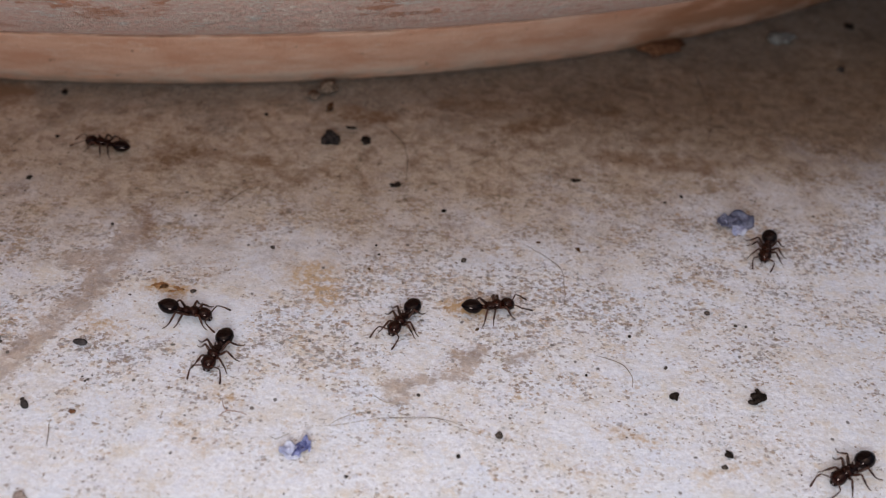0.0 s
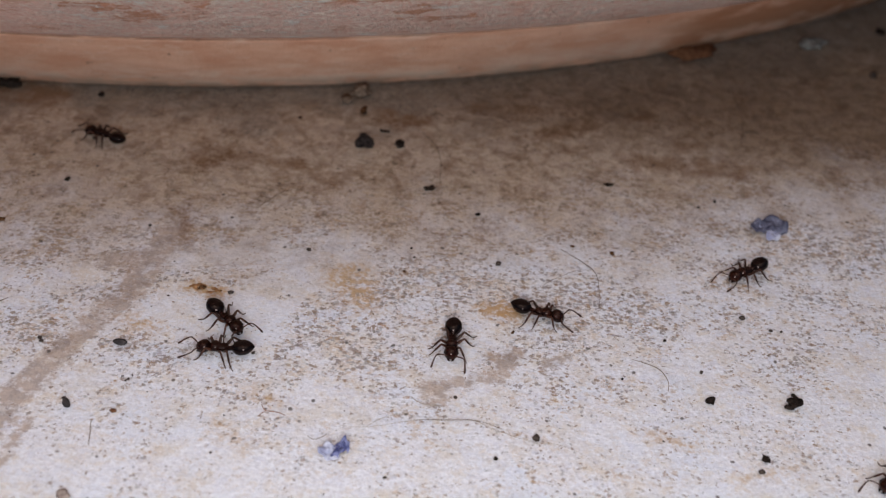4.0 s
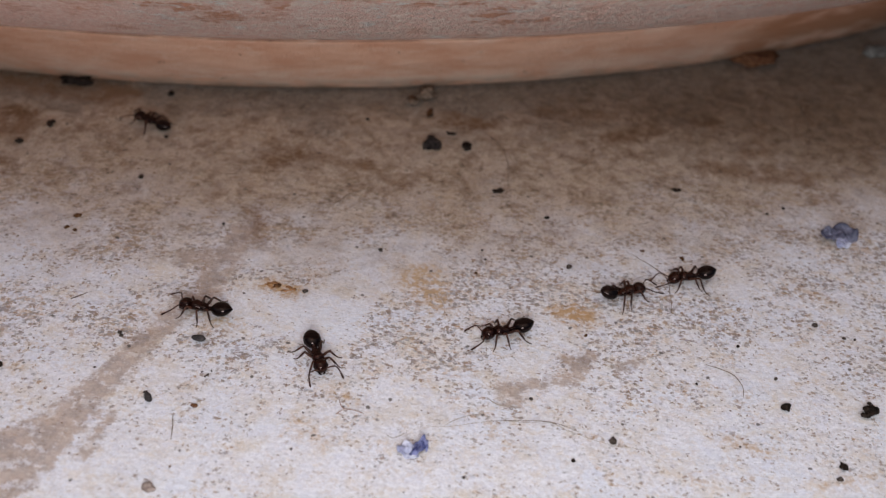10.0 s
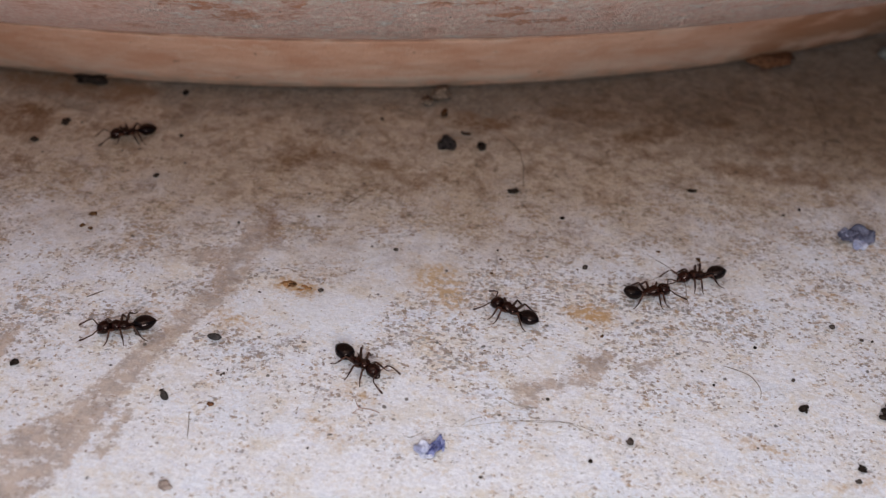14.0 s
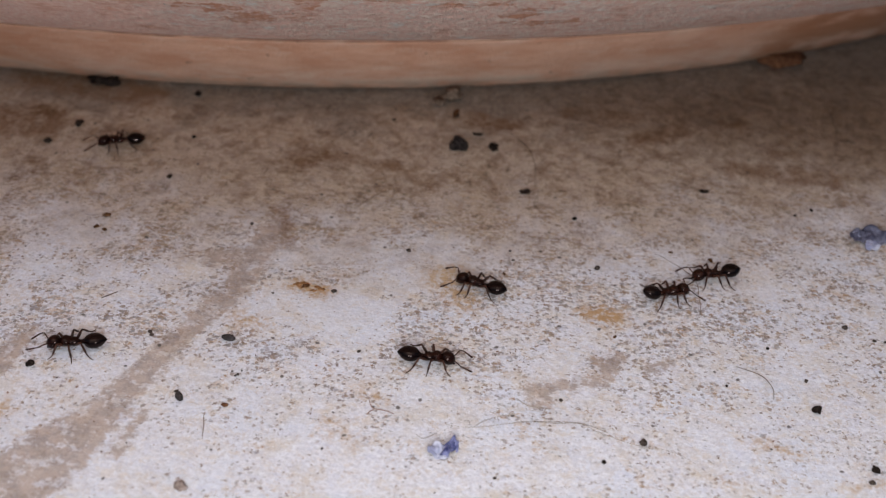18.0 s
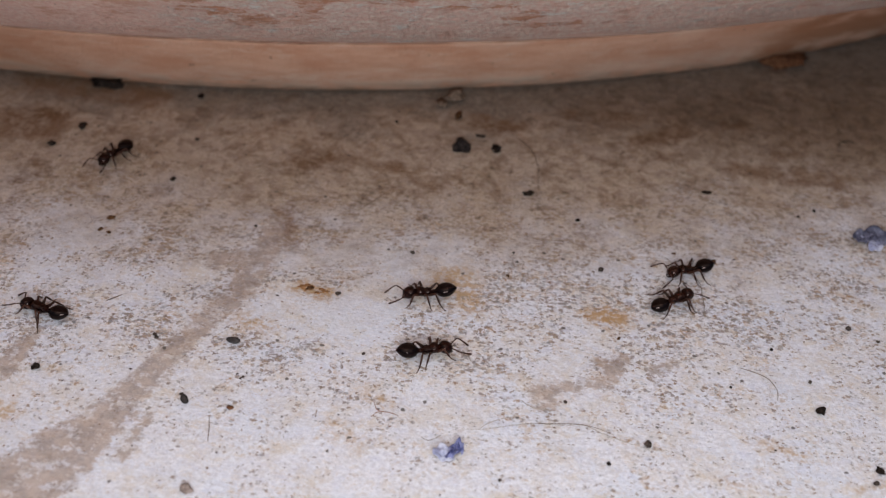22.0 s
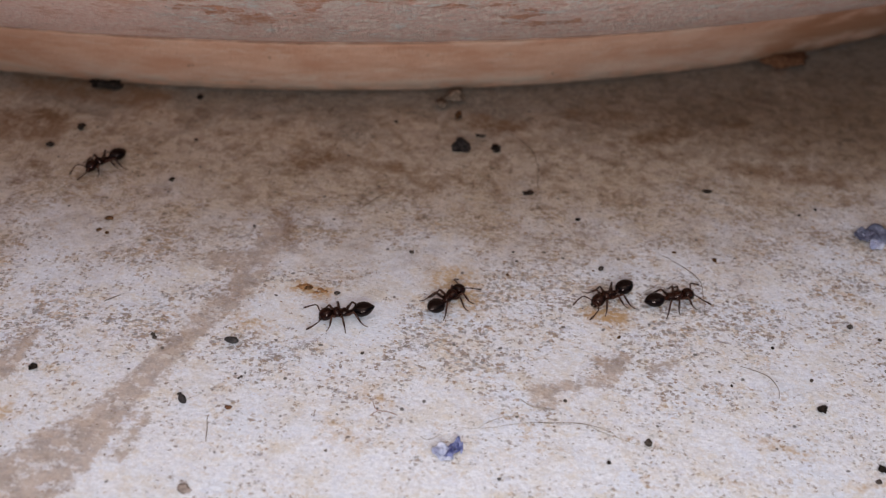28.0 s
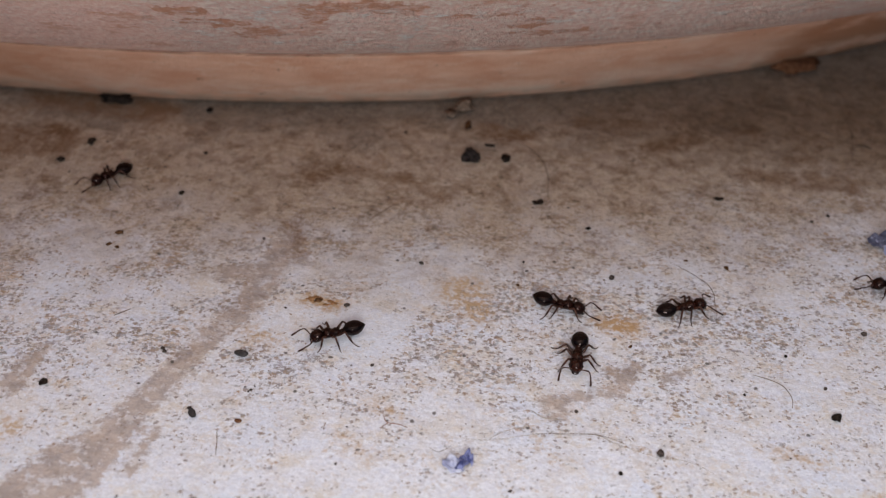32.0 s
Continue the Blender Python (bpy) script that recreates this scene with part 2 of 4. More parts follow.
    colour = m.mix(m.math("MULTIPLY", smudge, m.math("MULTIPLY_ADD", m.step(fine, 0.4, 0.56), 0.5, 0.25)), colour, (0.16, 0.075, 0.028))
    # shade over the right of the floor, painted on in dark browns
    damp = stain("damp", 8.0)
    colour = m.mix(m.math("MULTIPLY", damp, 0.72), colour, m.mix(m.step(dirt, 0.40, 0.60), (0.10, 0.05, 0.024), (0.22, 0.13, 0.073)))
    # dried brown run and smears
    run = stain("run", 0.35)
    holes = m.noise(m.vec("ADD", m.vec("MULTIPLY", flat, (0.8, 1.0, 0.0)), (63.0, 29.0, 0.0)), 0.8, 5, 0.72)
    run = m.math("MULTIPLY", run, m.math("MULTIPLY_ADD", m.step(holes, 0.41, 0.50), 0.52, 0.3))
    stain = m.mix(m.step(m.noise(m.vec("ADD", flat, (5.0, 15.0, 0.0)), 0.7, 5, 0.7), 0.38, 0.62), (0.335, 0.262, 0.23), (0.50, 0.385, 0.32))
    colour = m.mix(run, colour, stain)
    jiggle = m.vec("ADD", flat, m.vec("MULTIPLY", wobble, (0.8, 0.8, 0.0)))
    pick = m.node("ShaderNodeSeparateColor", m.cells(jiggle, 0.62, out=1))
    speck = m.math("MULTIPLY", m.step(m.cells(jiggle, 0.62), 0.115, 0.07), m.step(pick, 0.62, 0.66))
    colour = m.mix(m.math("MULTIPLY", speck, 0.85), colour, (0.08, 0.06, 0.05))
    pits = m.math("ADD", m.math("MULTIPLY", grain, 0.6), m.math("ADD", m.math("MULTIPLY", fine, 0.8), m.math("MULTIPLY", cloud, 1.5)))
    m.bump(pits, 0.6, 0.0002)
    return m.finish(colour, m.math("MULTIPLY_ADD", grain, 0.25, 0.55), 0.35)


def clay_coords(m):
    """Round the pot: arc length, height and nothing, in millimetres."""
    x, y, z = (m.node("ShaderNodeSeparateXYZ", m.place(), out=i) for i in range(3))
    arc = m.math("MULTIPLY", m.math("ARCTAN2", x, m.math("MULTIPLY", y, -1.0)), 156.0)
    return m.node("ShaderNodeCombineXYZ", arc, m.math("MULTIPLY", z, 1000.0), 0.0), arc, m.math("MULTIPLY", z, 1000.0)


def band_material():
    m = Nodes("bare_terracotta")
    at, arc, height = clay_coords(m)
    lying = m.vec("MULTIPLY", at, (0.35, 1.0, 1.0))
    cloud = m.noise(lying, 0.34, 6, 0.68)
    grain = m.noise(at, 2.6, 5, 0.65)
    colour = m.mix(m.step(cloud, 0.35, 0.68), (0.63, 0.325, 0.21), (0.77, 0.48, 0.345))
    colour = m.mix(m.math("MULTIPLY", m.step(m.noise(lying, 0.8, 6, 0.75), 0.50, 0.66), 0.55), colour, (0.78, 0.57, 0.45))
    scale = m.math("MULTIPLY", m.step(height, 5.2, 1.6), m.step(m.noise(lying, 0.45, 6, 0.75), 0.40, 0.62))
    colour = m.mix(m.math("MULTIPLY", scale, 0.55), colour, (0.84, 0.70, 0.58))
    # damp rust-brown stretch and dark bits
    damp = m.math("MULTIPLY", m.step(arc, 66.0, 76.0), m.step(m.noise(lying, 0.32, 4, 0.6), 0.38, 0.56))
    damp = m.math("MAXIMUM", damp, m.math("MULTIPLY", m.step(arc, 3.0, -8.0), 0.4))
    colour = m.mix(m.math("MULTIPLY", damp, 0.75), colour, (0.36, 0.14, 0.055))
    soil_shade = m.math("MULTIPLY", m.step(height, 2.6, 0.2), m.step(m.noise(lying, 0.9, 4, 0.6), 0.36, 0.62))
    colour = m.mix(m.math("MULTIPLY", soil_shade, 0.6), colour, (0.20, 0.13, 0.085))
    colour = m.mix(m.math("MULTIPLY", m.step(m.noise(at, 0.75, 4, 0.65), 0.66, 0.71), 0.7), colour, (0.15, 0.075, 0.045))
    # thin line of shade in the gap below the wall, put into the clay's colour
    crease_shade = m.math("MULTIPLY", m.step(height, 8.1, 8.3), m.math("MULTIPLY_ADD", m.step(m.noise(lying, 0.5, 4, 0.7), 0.35, 0.6), 0.5, 0.25))
    colour = m.mix(crease_shade, colour, (0.19, 0.085, 0.055))
    m.bump(m.math("ADD", grain, m.math("MULTIPLY", cloud, 2.0)), 0.5, 0.00025)
    return m.finish(colour, m.math("MULTIPLY_ADD", grain, 0.2, 0.6), 0.3)


def wall_material():
    m = Nodes("limed_terracotta")
    at, arc, height = clay_coords(m)
    lying = m.vec("MULTIPLY", at, (0.45, 1.0, 1.0))
    cloud = m.noise(lying, 0.13, 5, 0.6)
    crust = m.noise(m.vec("MULTIPLY", at, (0.55, 1.0, 1.0)), 1.05, 7, 0.78)
    grain = m.noise(at, 2.4, 5, 0.7)
    colour = m.mix(m.step(grain, 0.3, 0.7), (0.80, 0.455, 0.355), (0.89, 0.61, 0.515))
    lime = m.math("MULTIPLY", m.step(cloud, 0.22, 0.44), m.math("MULTIPLY_ADD", m.step(m.math("ADD", m.math("MULTIPLY", crust, 0.6), m.math("MULTIPLY", grain, 0.4)), 0.42, 0.60), 0.75, 0.25))
    lime = m.math("MULTIPLY", lime, m.math("MULTIPLY_ADD", m.step(arc, 8.0, 18.0), 0.6, 0.4))
    colour = m.mix(m.math("MULTIPLY", lime, 0.85), colour, m.mix(grain, (0.93, 0.72, 0.61), (0.97, 0.86, 0.76)))

    def bare(x, z, wide, tall):
        off = m.vec("MULTIPLY", m.vec("SUBTRACT", m.vec("ADD", at, m.vec("MULTIPLY", m.vec("SUBTRACT", m.noise(at, 0.7, 4, 0.7, colour=True), (0.5, 0.5, 0.5)), (6.0, 2.4, 0.0))), (x, z, 0.0)), (1 / wide, 1 / tall, 0.0))
        return m.step(m.vec("LENGTH", off, out=1), 1.1, 0.75)

    spots = bare(19, 15.9, 1.9, 1.0)
    spots = m.math("MAXIMUM", spots, bare(16.5, 17.4, 2.6, 0.5))
    spots = m.math("MAXIMUM", spots, bare(23.4, 18.6, 1.2, 1.3))
    spots = m.math("MAXIMUM", spots, bare(39.5, 16.8, 1.9, 0.9))
    spots = m.math("MAXIMUM", spots, bare(41, 15.0, 4.5, 0.45))
    spots = m.math("MAXIMUM", spots, bare(35.5, 18.3, 3.5, 0.4))
    spots = m.math("MAXIMUM", spots, bare(26.5, 19.7, 5.5, 0.8))
    spots = m.math("MAXIMUM", spots, bare(14.5, 19.2, 2.5, 0.6))
    worn = m.math("MULTIPLY", spots, m.math("MULTIPLY_ADD", m.step(m.noise(lying, 0.9, 5, 0.75), 0.62, 0.45), 0.6, 0.2))
    scuffed = m.step(m.noise(m.vec("ADD", lying, (61.0, 9.0, 0.0)), 0.3, 6, 0.72), 0.55, 0.62)
    worn = m.math("MAXIMUM", worn, m.math("MULTIPLY", scuffed, 0.5))
    colour = m.mix(worn, colour, m.mix(grain, (0.55, 0.195, 0.095), (0.68, 0.32, 0.18)))
    ridges = m.noise(m.vec("MULTIPLY", at, (0.42, 1.0, 1.0)), 0.9, 7, 0.78)
    ridges = m.math("MULTIPLY", m.step(ridges, 0.54, 0.60), m.math("MULTIPLY_ADD", m.step(m.noise(lying, 0.4, 4, 0.6), 0.42, 0.56), 0.75, 0.1))
    ridges = m.math("MULTIPLY", ridges, m.math("MULTIPLY_ADD", m.step(arc, 8.0, 18.0), 0.75, 0.25))
    colour = m.mix(m.math("MULTIPLY", ridges, 0.9), colour, (0.97, 0.91, 0.85))
    pock = m.math("MULTIPLY", m.step(m.noise(m.vec("ADD", lying, (17.0, 3.0, 0.0)), 1.9, 4, 0.7), 0.60, 0.68), 0.3)
    colour = m.mix(pock, colour, (0.46, 0.25, 0.18))
    colour = m.mix(m.math("MULTIPLY", m.step(m.noise(at, 1.1, 2, 0.5), 0.72, 0.76), 0.6), colour, (0.16, 0.10, 0.075))
    m.bump(m.math("ADD", m.math("ADD", m.math("MULTIPLY", crust, 1.2), m.math("MULTIPLY", lime, 0.6)), m.math("SUBTRACT", m.math("MULTIPLY", ridges, 0.7), pock)), 0.92, 0.0006)
    return m.finish(colour, 0.9, 0.1)


def chitin(name, dark, light, rough, gloss=0.32):
    m = Nodes(name)
    at = m.vec("SCALE", m.place())
    at.node.inputs["Scale"].default_value = 1000.0
    colour = m.mix(m.step(m.noise(at, 2.2, 4, 0.6), 0.35, 0.65), dark, light)
    m.bump(m.noise(at, 14.0, 3, 0.6), 0.12, 0.00003)
    m.put(m.shader.inputs["Specular Tint"], (1.0, 0.74, 0.68))
    return m.finish(colour, m.math("MULTIPLY_ADD", m.noise(at, 5.0, 3, 0.6), 0.08, rough), gloss)


def plain_stone(name, dark, light, rough=0.7):
    m = Nodes(name)
    at = m.vec("SCALE", m.place())
    at.node.inputs["Scale"].default_value = 1000.0
    colour = m.mix(m.step(m.noise(at, 2.6, 5, 0.65), 0.35, 0.68), dark, light)
    m.bump(m.noise(at, 6.0, 4, 0.7), 0.7, 0.0001)
    m.put(m.shader.inputs["Specular Tint"], (1.0, 0.86, 0.78))
    return m.finish(colour, rough, 0.1)


def film_material(name, dark, light, clear):
    m = Nodes(name)
    at = m.vec("SCALE", m.place())
    at.node.inputs["Scale"].default_value = 1000.0
    colour = m.mix(m.step(m.noise(at, 1.1, 4, 0.6), 0.4, 0.62), dark, light)
    m.put(m.shader.inputs["Transmission Weight"], clear)
    m.put(m.shader.inputs["IOR"], 1.3)
    m.bump(m.noise(at, 3.0, 3, 0.6), 0.5, 0.0001)
    return m.finish(colour, 0.35, 0.5)


FLOOR = floor_material()
BAND, WALL = band_material(), wall_material()
BLACK = chitin("black_chitin", (0.0012, 0.0006, 0.0006), (0.004, 0.0012, 0.0012), 0.04, 0.26)
BROWN = chitin("brown_chitin", (0.003, 0.0009, 0.0007), (0.018, 0.0038, 0.0018), 0.045, 0.26)
RED = chitin("red_brown_chitin", (0.005, 0.0018, 0.0013), (0.026, 0.0062, 0.0026), 0.045, 0.28)
LEG = chitin("leg_chitin", (0.016, 0.007, 0.005), (0.064, 0.025, 0.015), 0.3, 0.3)
FOOT = chitin("foot_chitin", (0.03, 0.018, 0.013), (0.11, 0.066, 0.045), 0.35, 0.3)
DARK = plain_stone("dark_grit", (0.009, 0.006, 0.005), (0.036, 0.025, 0.02))
COAL = plain_stone("black_chip", (0.007, 0.006, 0.007), (0.05, 0.038, 0.035), 0.5)
SOOT = plain_stone("soil_flake", (0.016, 0.011, 0.009), (0.06, 0.042, 0.032))
SEED = plain_stone("seed_coat", (0.03, 0.026, 0.026), (0.075, 0.064, 0.064), 0.55)
GREY = plain_stone("grey_grit", (0.042, 0.032, 0.028), (0.13, 0.10, 0.086))
UMBER = plain_stone("brown_crumb", (0.06, 0.028, 0.012), (0.20, 0.10, 0.05), 0.85)
STRAW = plain_stone("straw_crumb", (0.09, 0.06, 0.042), (0.28, 0.20, 0.15), 0.85)
GRIT = Nodes("mixed_grit")
GRIT.finish(GRIT.mix(GRIT.node("ShaderNodeNewGeometry", out=8), (0.03, 0.024, 0.022), (0.26, 0.13, 0.06)), 0.8, 0.2)
GRIT = GRIT.mat
CHIP = plain_stone("clay_chip", (0.095, 0.04, 0.02), (0.22, 0.10, 0.053), 0.85)
OCHRE = plain_stone("ochre_crust", (0.24, 0.115, 0.05), (0.50, 0.27, 0.13), 0.85)
PALE = plain_stone("pale_lime_crumb", (0.13, 0.12, 0.11), (0.27, 0.26, 0.245), 0.85)
HAIR = chitin("fibre", (0.05, 0.035, 0.025), (0.16, 0.11, 0.075), 0.45)
TAN_HAIR = chitin("tan_fibre", (0.10, 0.065, 0.045), (0.22, 0.15, 0.10), 0.5)
TAN = plain_stone("tan_pebble", (0.22, 0.165, 0.145), (0.40, 0.32, 0.285), 0.8)
PINK_HAIR = chitin("pink_brown_fibre", (0.26, 0.15, 0.115), (0.42, 0.27, 0.21), 0.5)
PALE_HAIR = chitin("pale_fibre", (0.28, 0.23, 0.19), (0.40, 0.34, 0.28), 0.5)
FILM = film_material("blue_grey_film", (0.075, 0.073, 0.12), (0.20, 0.20, 0.28), 0.15)
CELLO = film_material("pale_lilac_film", (0.34, 0.35, 0.52), (0.68, 0.68, 0.80), 0.15)
INK = film_material("dark_blue_film", (0.05, 0.055, 0.17), (0.26, 0.27, 0.47), 0.1)

# ---- mesh helpers ----


def part(name, bm, material, parent=None, label="", smooth=True):
    mesh = bpy.data.meshes.new(name)
    for face in bm.faces:
        face.smooth = smooth
    bm.to_mesh(mesh)
    bm.free()
    mesh.materials.append(material)
    ob = new(name, mesh)
    ob.parent = parent
    return tagged(ob, label)


def lathe(profile, around):
    """A ring-shaped body from (radius, height) pairs in millimetres."""
    bm = bmesh.new()
    rings = []
    for r, z in profile:
        if r < 1e-6:
            rings.append([bm.verts.new((0, 0, z * MM))])
        else:
            rings.append([bm.verts.new((r * MM * math.cos(a), r * MM * math.sin(a), z * MM)) for a in (2 * math.pi * i / around for i in range(around))])
    for low, high in zip(rings, rings[1:]):
        for i in range(around):
            j = (i + 1) % around
            if len(low) == 1 and len(high) == 1:
                continue
            if len(low) == 1:
                bm.faces.new((low[0], high[j], high[i]))
            elif len(high) == 1:
                bm.faces.new((low[i], low[j], high[0]))
            else:
                bm.faces.new((low[i], low[j], high[j], high[i]))
    bmesh.ops.recalc_face_normals(bm, faces=bm.faces)
    return bm


def tube(bm, points, radii, sides=8):
    """A round stalk through points, with a radius at each, in millimetres."""
    points = [Vector(p) for p in points]
    rings = []
    for i, p in enumerate(points):
        way = (points[min(i + 1, len(points) - 1)] - points[max(i - 1, 0)]).normalized()
        side = way.cross(Vector((0, 0, 1)) if abs(way.z) < 0.95 else Vector((0, 1, 0))).normalized()
        up = side.cross(way)
        rings.append([bm.verts.new((p + (side * math.cos(a) + up * math.sin(a)) * radii[i]) * MM) for a in (2 * math.pi * k / sides for k in range(sides))])
    for low, high in zip(rings, rings[1:]):
        for k in range(sides):
            bm.faces.new((low[k], low[(k + 1) % sides], high[(k + 1) % sides], high[k]))
    bm.faces.new(rings[0])
    bm.faces.new(rings[-1])
    bmesh.ops.recalc_face_normals(bm, faces=bm.faces)
    return bm


def loft(bm, rows, sides=18):
    """A body along x from rows of (x, centre height, half width, half height above, half height below), in millimetres."""
    rings = []
    for x, z, w, up, down in rows:
        ring = []
        for k in range(sides):
            a = 2 * math.pi * k / sides
            ring.append(bm.verts.new((x * MM, w * math.cos(a) * MM, (z + math.sin(a) * (up if math.sin(a) > 0 else down)) * MM)))
        rings.append(ring)
    for low, high in zip(rings, rings[1:]):
        for k in range(sides):
            bm.faces.new((low[k], low[(k + 1) % sides], high[(k + 1) % sides], high[k]))
    bm.faces.new(rings[0])
    bm.faces.new(rings[-1])
    bmesh.ops.recalc_face_normals(bm, faces=bm.faces)
    return bm


def egg(length, w, up, down, x0, z0, shape, n=12, lift=0.0):
    """Rows for loft() along x0..x0+length; shape(s) gives the fatness from 0 to 1."""
    rows = []
    for i in range(n + 1):
        s = i / n
        s = 0.5 - 0.5 * math.cos(math.pi * s)
        k = max(shape(s), 0.015)
        rows.append((x0 + length * s, z0 + lift * s, w * k, up * k, down * k))
    return rows


def ball(s):
    return math.sqrt(max(0.0, 1 - (2 * s - 1) ** 2))


# ---- the setting ----


# stains: from, to and the half widths at both ends, in millimetres
STAINS = {}
STAINS["clean"] = [
    (8.2, 0.4, 9.2, 0.2, 1.6, 1.2), (13.9, 3.2, 14.2, 2.6, 1.1, 0.9), (-11.1, -4.7, -9.4, -3.9, 1.2, 1.8), (-17.4, -8.6, -10.4, -8.7, 2.6, 2.8),
    (-13.4, -0.9, -9.1, -1.8, 1.6, 2),
]
STAINS["rust"] = [
    (-4.1, -3, -2.6, -5.8, 1.9, 1.2), (7.6, -5.9, 9, -5.5, 0.9, 0.8), (-15.5, -5.7, -13.6, -6.1, 0.8, 0.6), (-19.4, -10, -17.8, -10.6, 0.8, 0.6),
    (-36, -22, -33, -21.5, 1.2, 0.9), (-9.4, -16.3, -7.6, -17.3, 0.35, 0.3), (-11, -20, -9, -21.6, 0.4, 0.3), (17.5, -17.5, 21, -18.5, 0.2, 0.35),
    (24, -21, 28, -20, 0.2, 0.2),
]
STAINS["umber"] = [
    (-47, 24, -36, 21.5, 3.2, 2.2), (-19.4, 12.6, -17.3, 13.9, 1.3, 1.2), (-17.3, 13.9, -14.6, 13.4, 1, 0.9), (-14, 12.9, -11, 12.7, 0.5, 0.8),
    (-11, 12.7, -6.6, 10.2, 0.9, 0.7), (-19, 4.2, -18.2, -0.2, 1, 0.8), (5.1, 25.5, 12.3, 25.2, 0.4, 0.7), (12, 21.2, 16.6, 23.2, 1, 1),
    (-3.2, 22.6, 0.6, 21.6, 1, 0.9), (11.5, 17.3, 14.6, 18.6, 0.25, 0.3), (25.3, 20.4, 27.2, 21.4, 0.7, 0.6), (20.8, 25.3, 22.8, 25.7, 0.7, 0.5),
    (20.8, 17.5, 30, 17, 1, 1.6), (-44, 15, -50, 14, 2.5, 3),
]
STAINS["smudge"] = [
    (12.2, 21.5, 14.6, 22.6, 0.5, 0.6), (22, 26, 22.6, 26.4, 0.4, 0.5), (-3.9, 21.5, 0.1, 21.4, 0.7, 0.6), (5, 24.3, 9.8, 23.7, 0.25, 0.3),
    (15.2, 19.1, 15.9, 18.9, 0.3, 0.4), (-18.6, 11.3, -17, 13.4, 0.9, 0.7), (-43, 5.2, -41.4, 6.8, 0.7, 0.6), (-45, 17, -43.2, 16.6, 1.2, 1),
]
STAINS["run"] = [
    (-19.5, 1.1, -19.7, -2.6, 0.9, 1.35), (-19.7, -2.6, -20.2, -5.7, 1.35, 1.15), (-20.2, -5.7, -21, -8.2, 1.15, 1.1), (-21, -8.2, -23.7, -13.9, 1.1, 0.9),
    (-23, -3.2, -21.7, -2.6, 1, 0.9), (-23.7, -13.9, -25.9, -20.5, 1, 1.35), (-25.9, -20.5, -27.4, -23.5, 1.35, 2.3), (-27.4, -23.5, -31.5, -31.5, 2.3, 3.2),
    (-23.5, -20.6, -24.2, -24.4, 0.3, 0.5), (-35, -17.5, -34, -13.5, 1, 0.6), (3, -14.8, 3.6, -15.8, 0.9, 0.8), (3.8, -14.2, 6.2, -13.6, 0.55, 0.6),
    (6.2, -13.5, 7.8, -12.9, 0.55, 0.7), (8, -12.6, 8.9, -10.6, 0.75, 0.7), (7.3, -11.2, 7.5, -10.8, 0.5, 0.4),
]
STAINS["run"] += [
    (11.6, -11.2, 12.6, -10.6, 0.5, 0.6),
]
STAINS["ochre"] = [
    (7, -5.4, 9.4, -6, 0.8, 0.7), (-15.8, -5.5, -13.8, -6, 0.5, 0.5),
]
STAINS["speckled"] = [
    (3, -3, 14, -3.5, 4.5, 5), (10, -9, 15, -9, 3, 2.5),
]
# no stain: the broad area where shade is painted on the right
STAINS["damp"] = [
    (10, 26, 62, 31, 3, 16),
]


def stain_gap(rows, x, y):
    """How far each place lies outside the nearest of those stains, in millimetres."""
    best = np.full(x.shape, 60.0)
    for ax, ay, bx, by, ra, rb in rows:
        wx, wy = bx - ax, by - ay
        s = np.clip(((x - ax) * wx + (y - ay) * wy) / (wx * wx + wy * wy + 1e-9), 0, 1)
        best = np.minimum(best, np.hypot(x - ax - s * wx, y - ay - s * wy) - ra - (rb - ra) * s)
    return best


def floor():
    """One sheet, fine and slightly uneven where the ants walk, coarse out to its far edges."""
    def steps(low, high, pitch):
        n = round((high - low) / pitch)
        return [-3.0, -0.8, -0.25] + [low + (high - low) * i / n for i in range(n + 1)] + [0.25, 0.8, 3.0]
    xs, ys = steps(-0.075, 0.085, 0.0005), steps(-0.045, 0.065, 0.0005)
    points, faces = [], []
    for y in ys:
        for x in xs:
            p = Vector((x, y, 0)) * 1000
            near = max(0.0, min(1.0, 8 - abs(p.x - 5) / 10, 6 - abs(p.y - 10) / 10))
            points.append((x, y, near * MM * (0.045 * noise.noise(p * 0.32) + 0.028 * noise.noise(p * 1.1) - 0.03)))
    wide = len(xs)
    for j in range(len(ys) - 1):
        for i in range(wide - 1):
            k = j * wide + i
            faces.append((k, k + 1, k + 1 + wide, k + wide))
    mesh = bpy.data.meshes.new("ground")
    mesh.from_pydata(points, [], faces)
    mesh.polygons.foreach_set("use_smooth", [True] * len(faces))
    spots = np.array(points) * 1000
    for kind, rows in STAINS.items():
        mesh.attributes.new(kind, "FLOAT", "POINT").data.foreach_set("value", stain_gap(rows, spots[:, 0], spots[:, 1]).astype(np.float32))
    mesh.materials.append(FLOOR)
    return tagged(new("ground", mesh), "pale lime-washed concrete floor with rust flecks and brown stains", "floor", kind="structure")


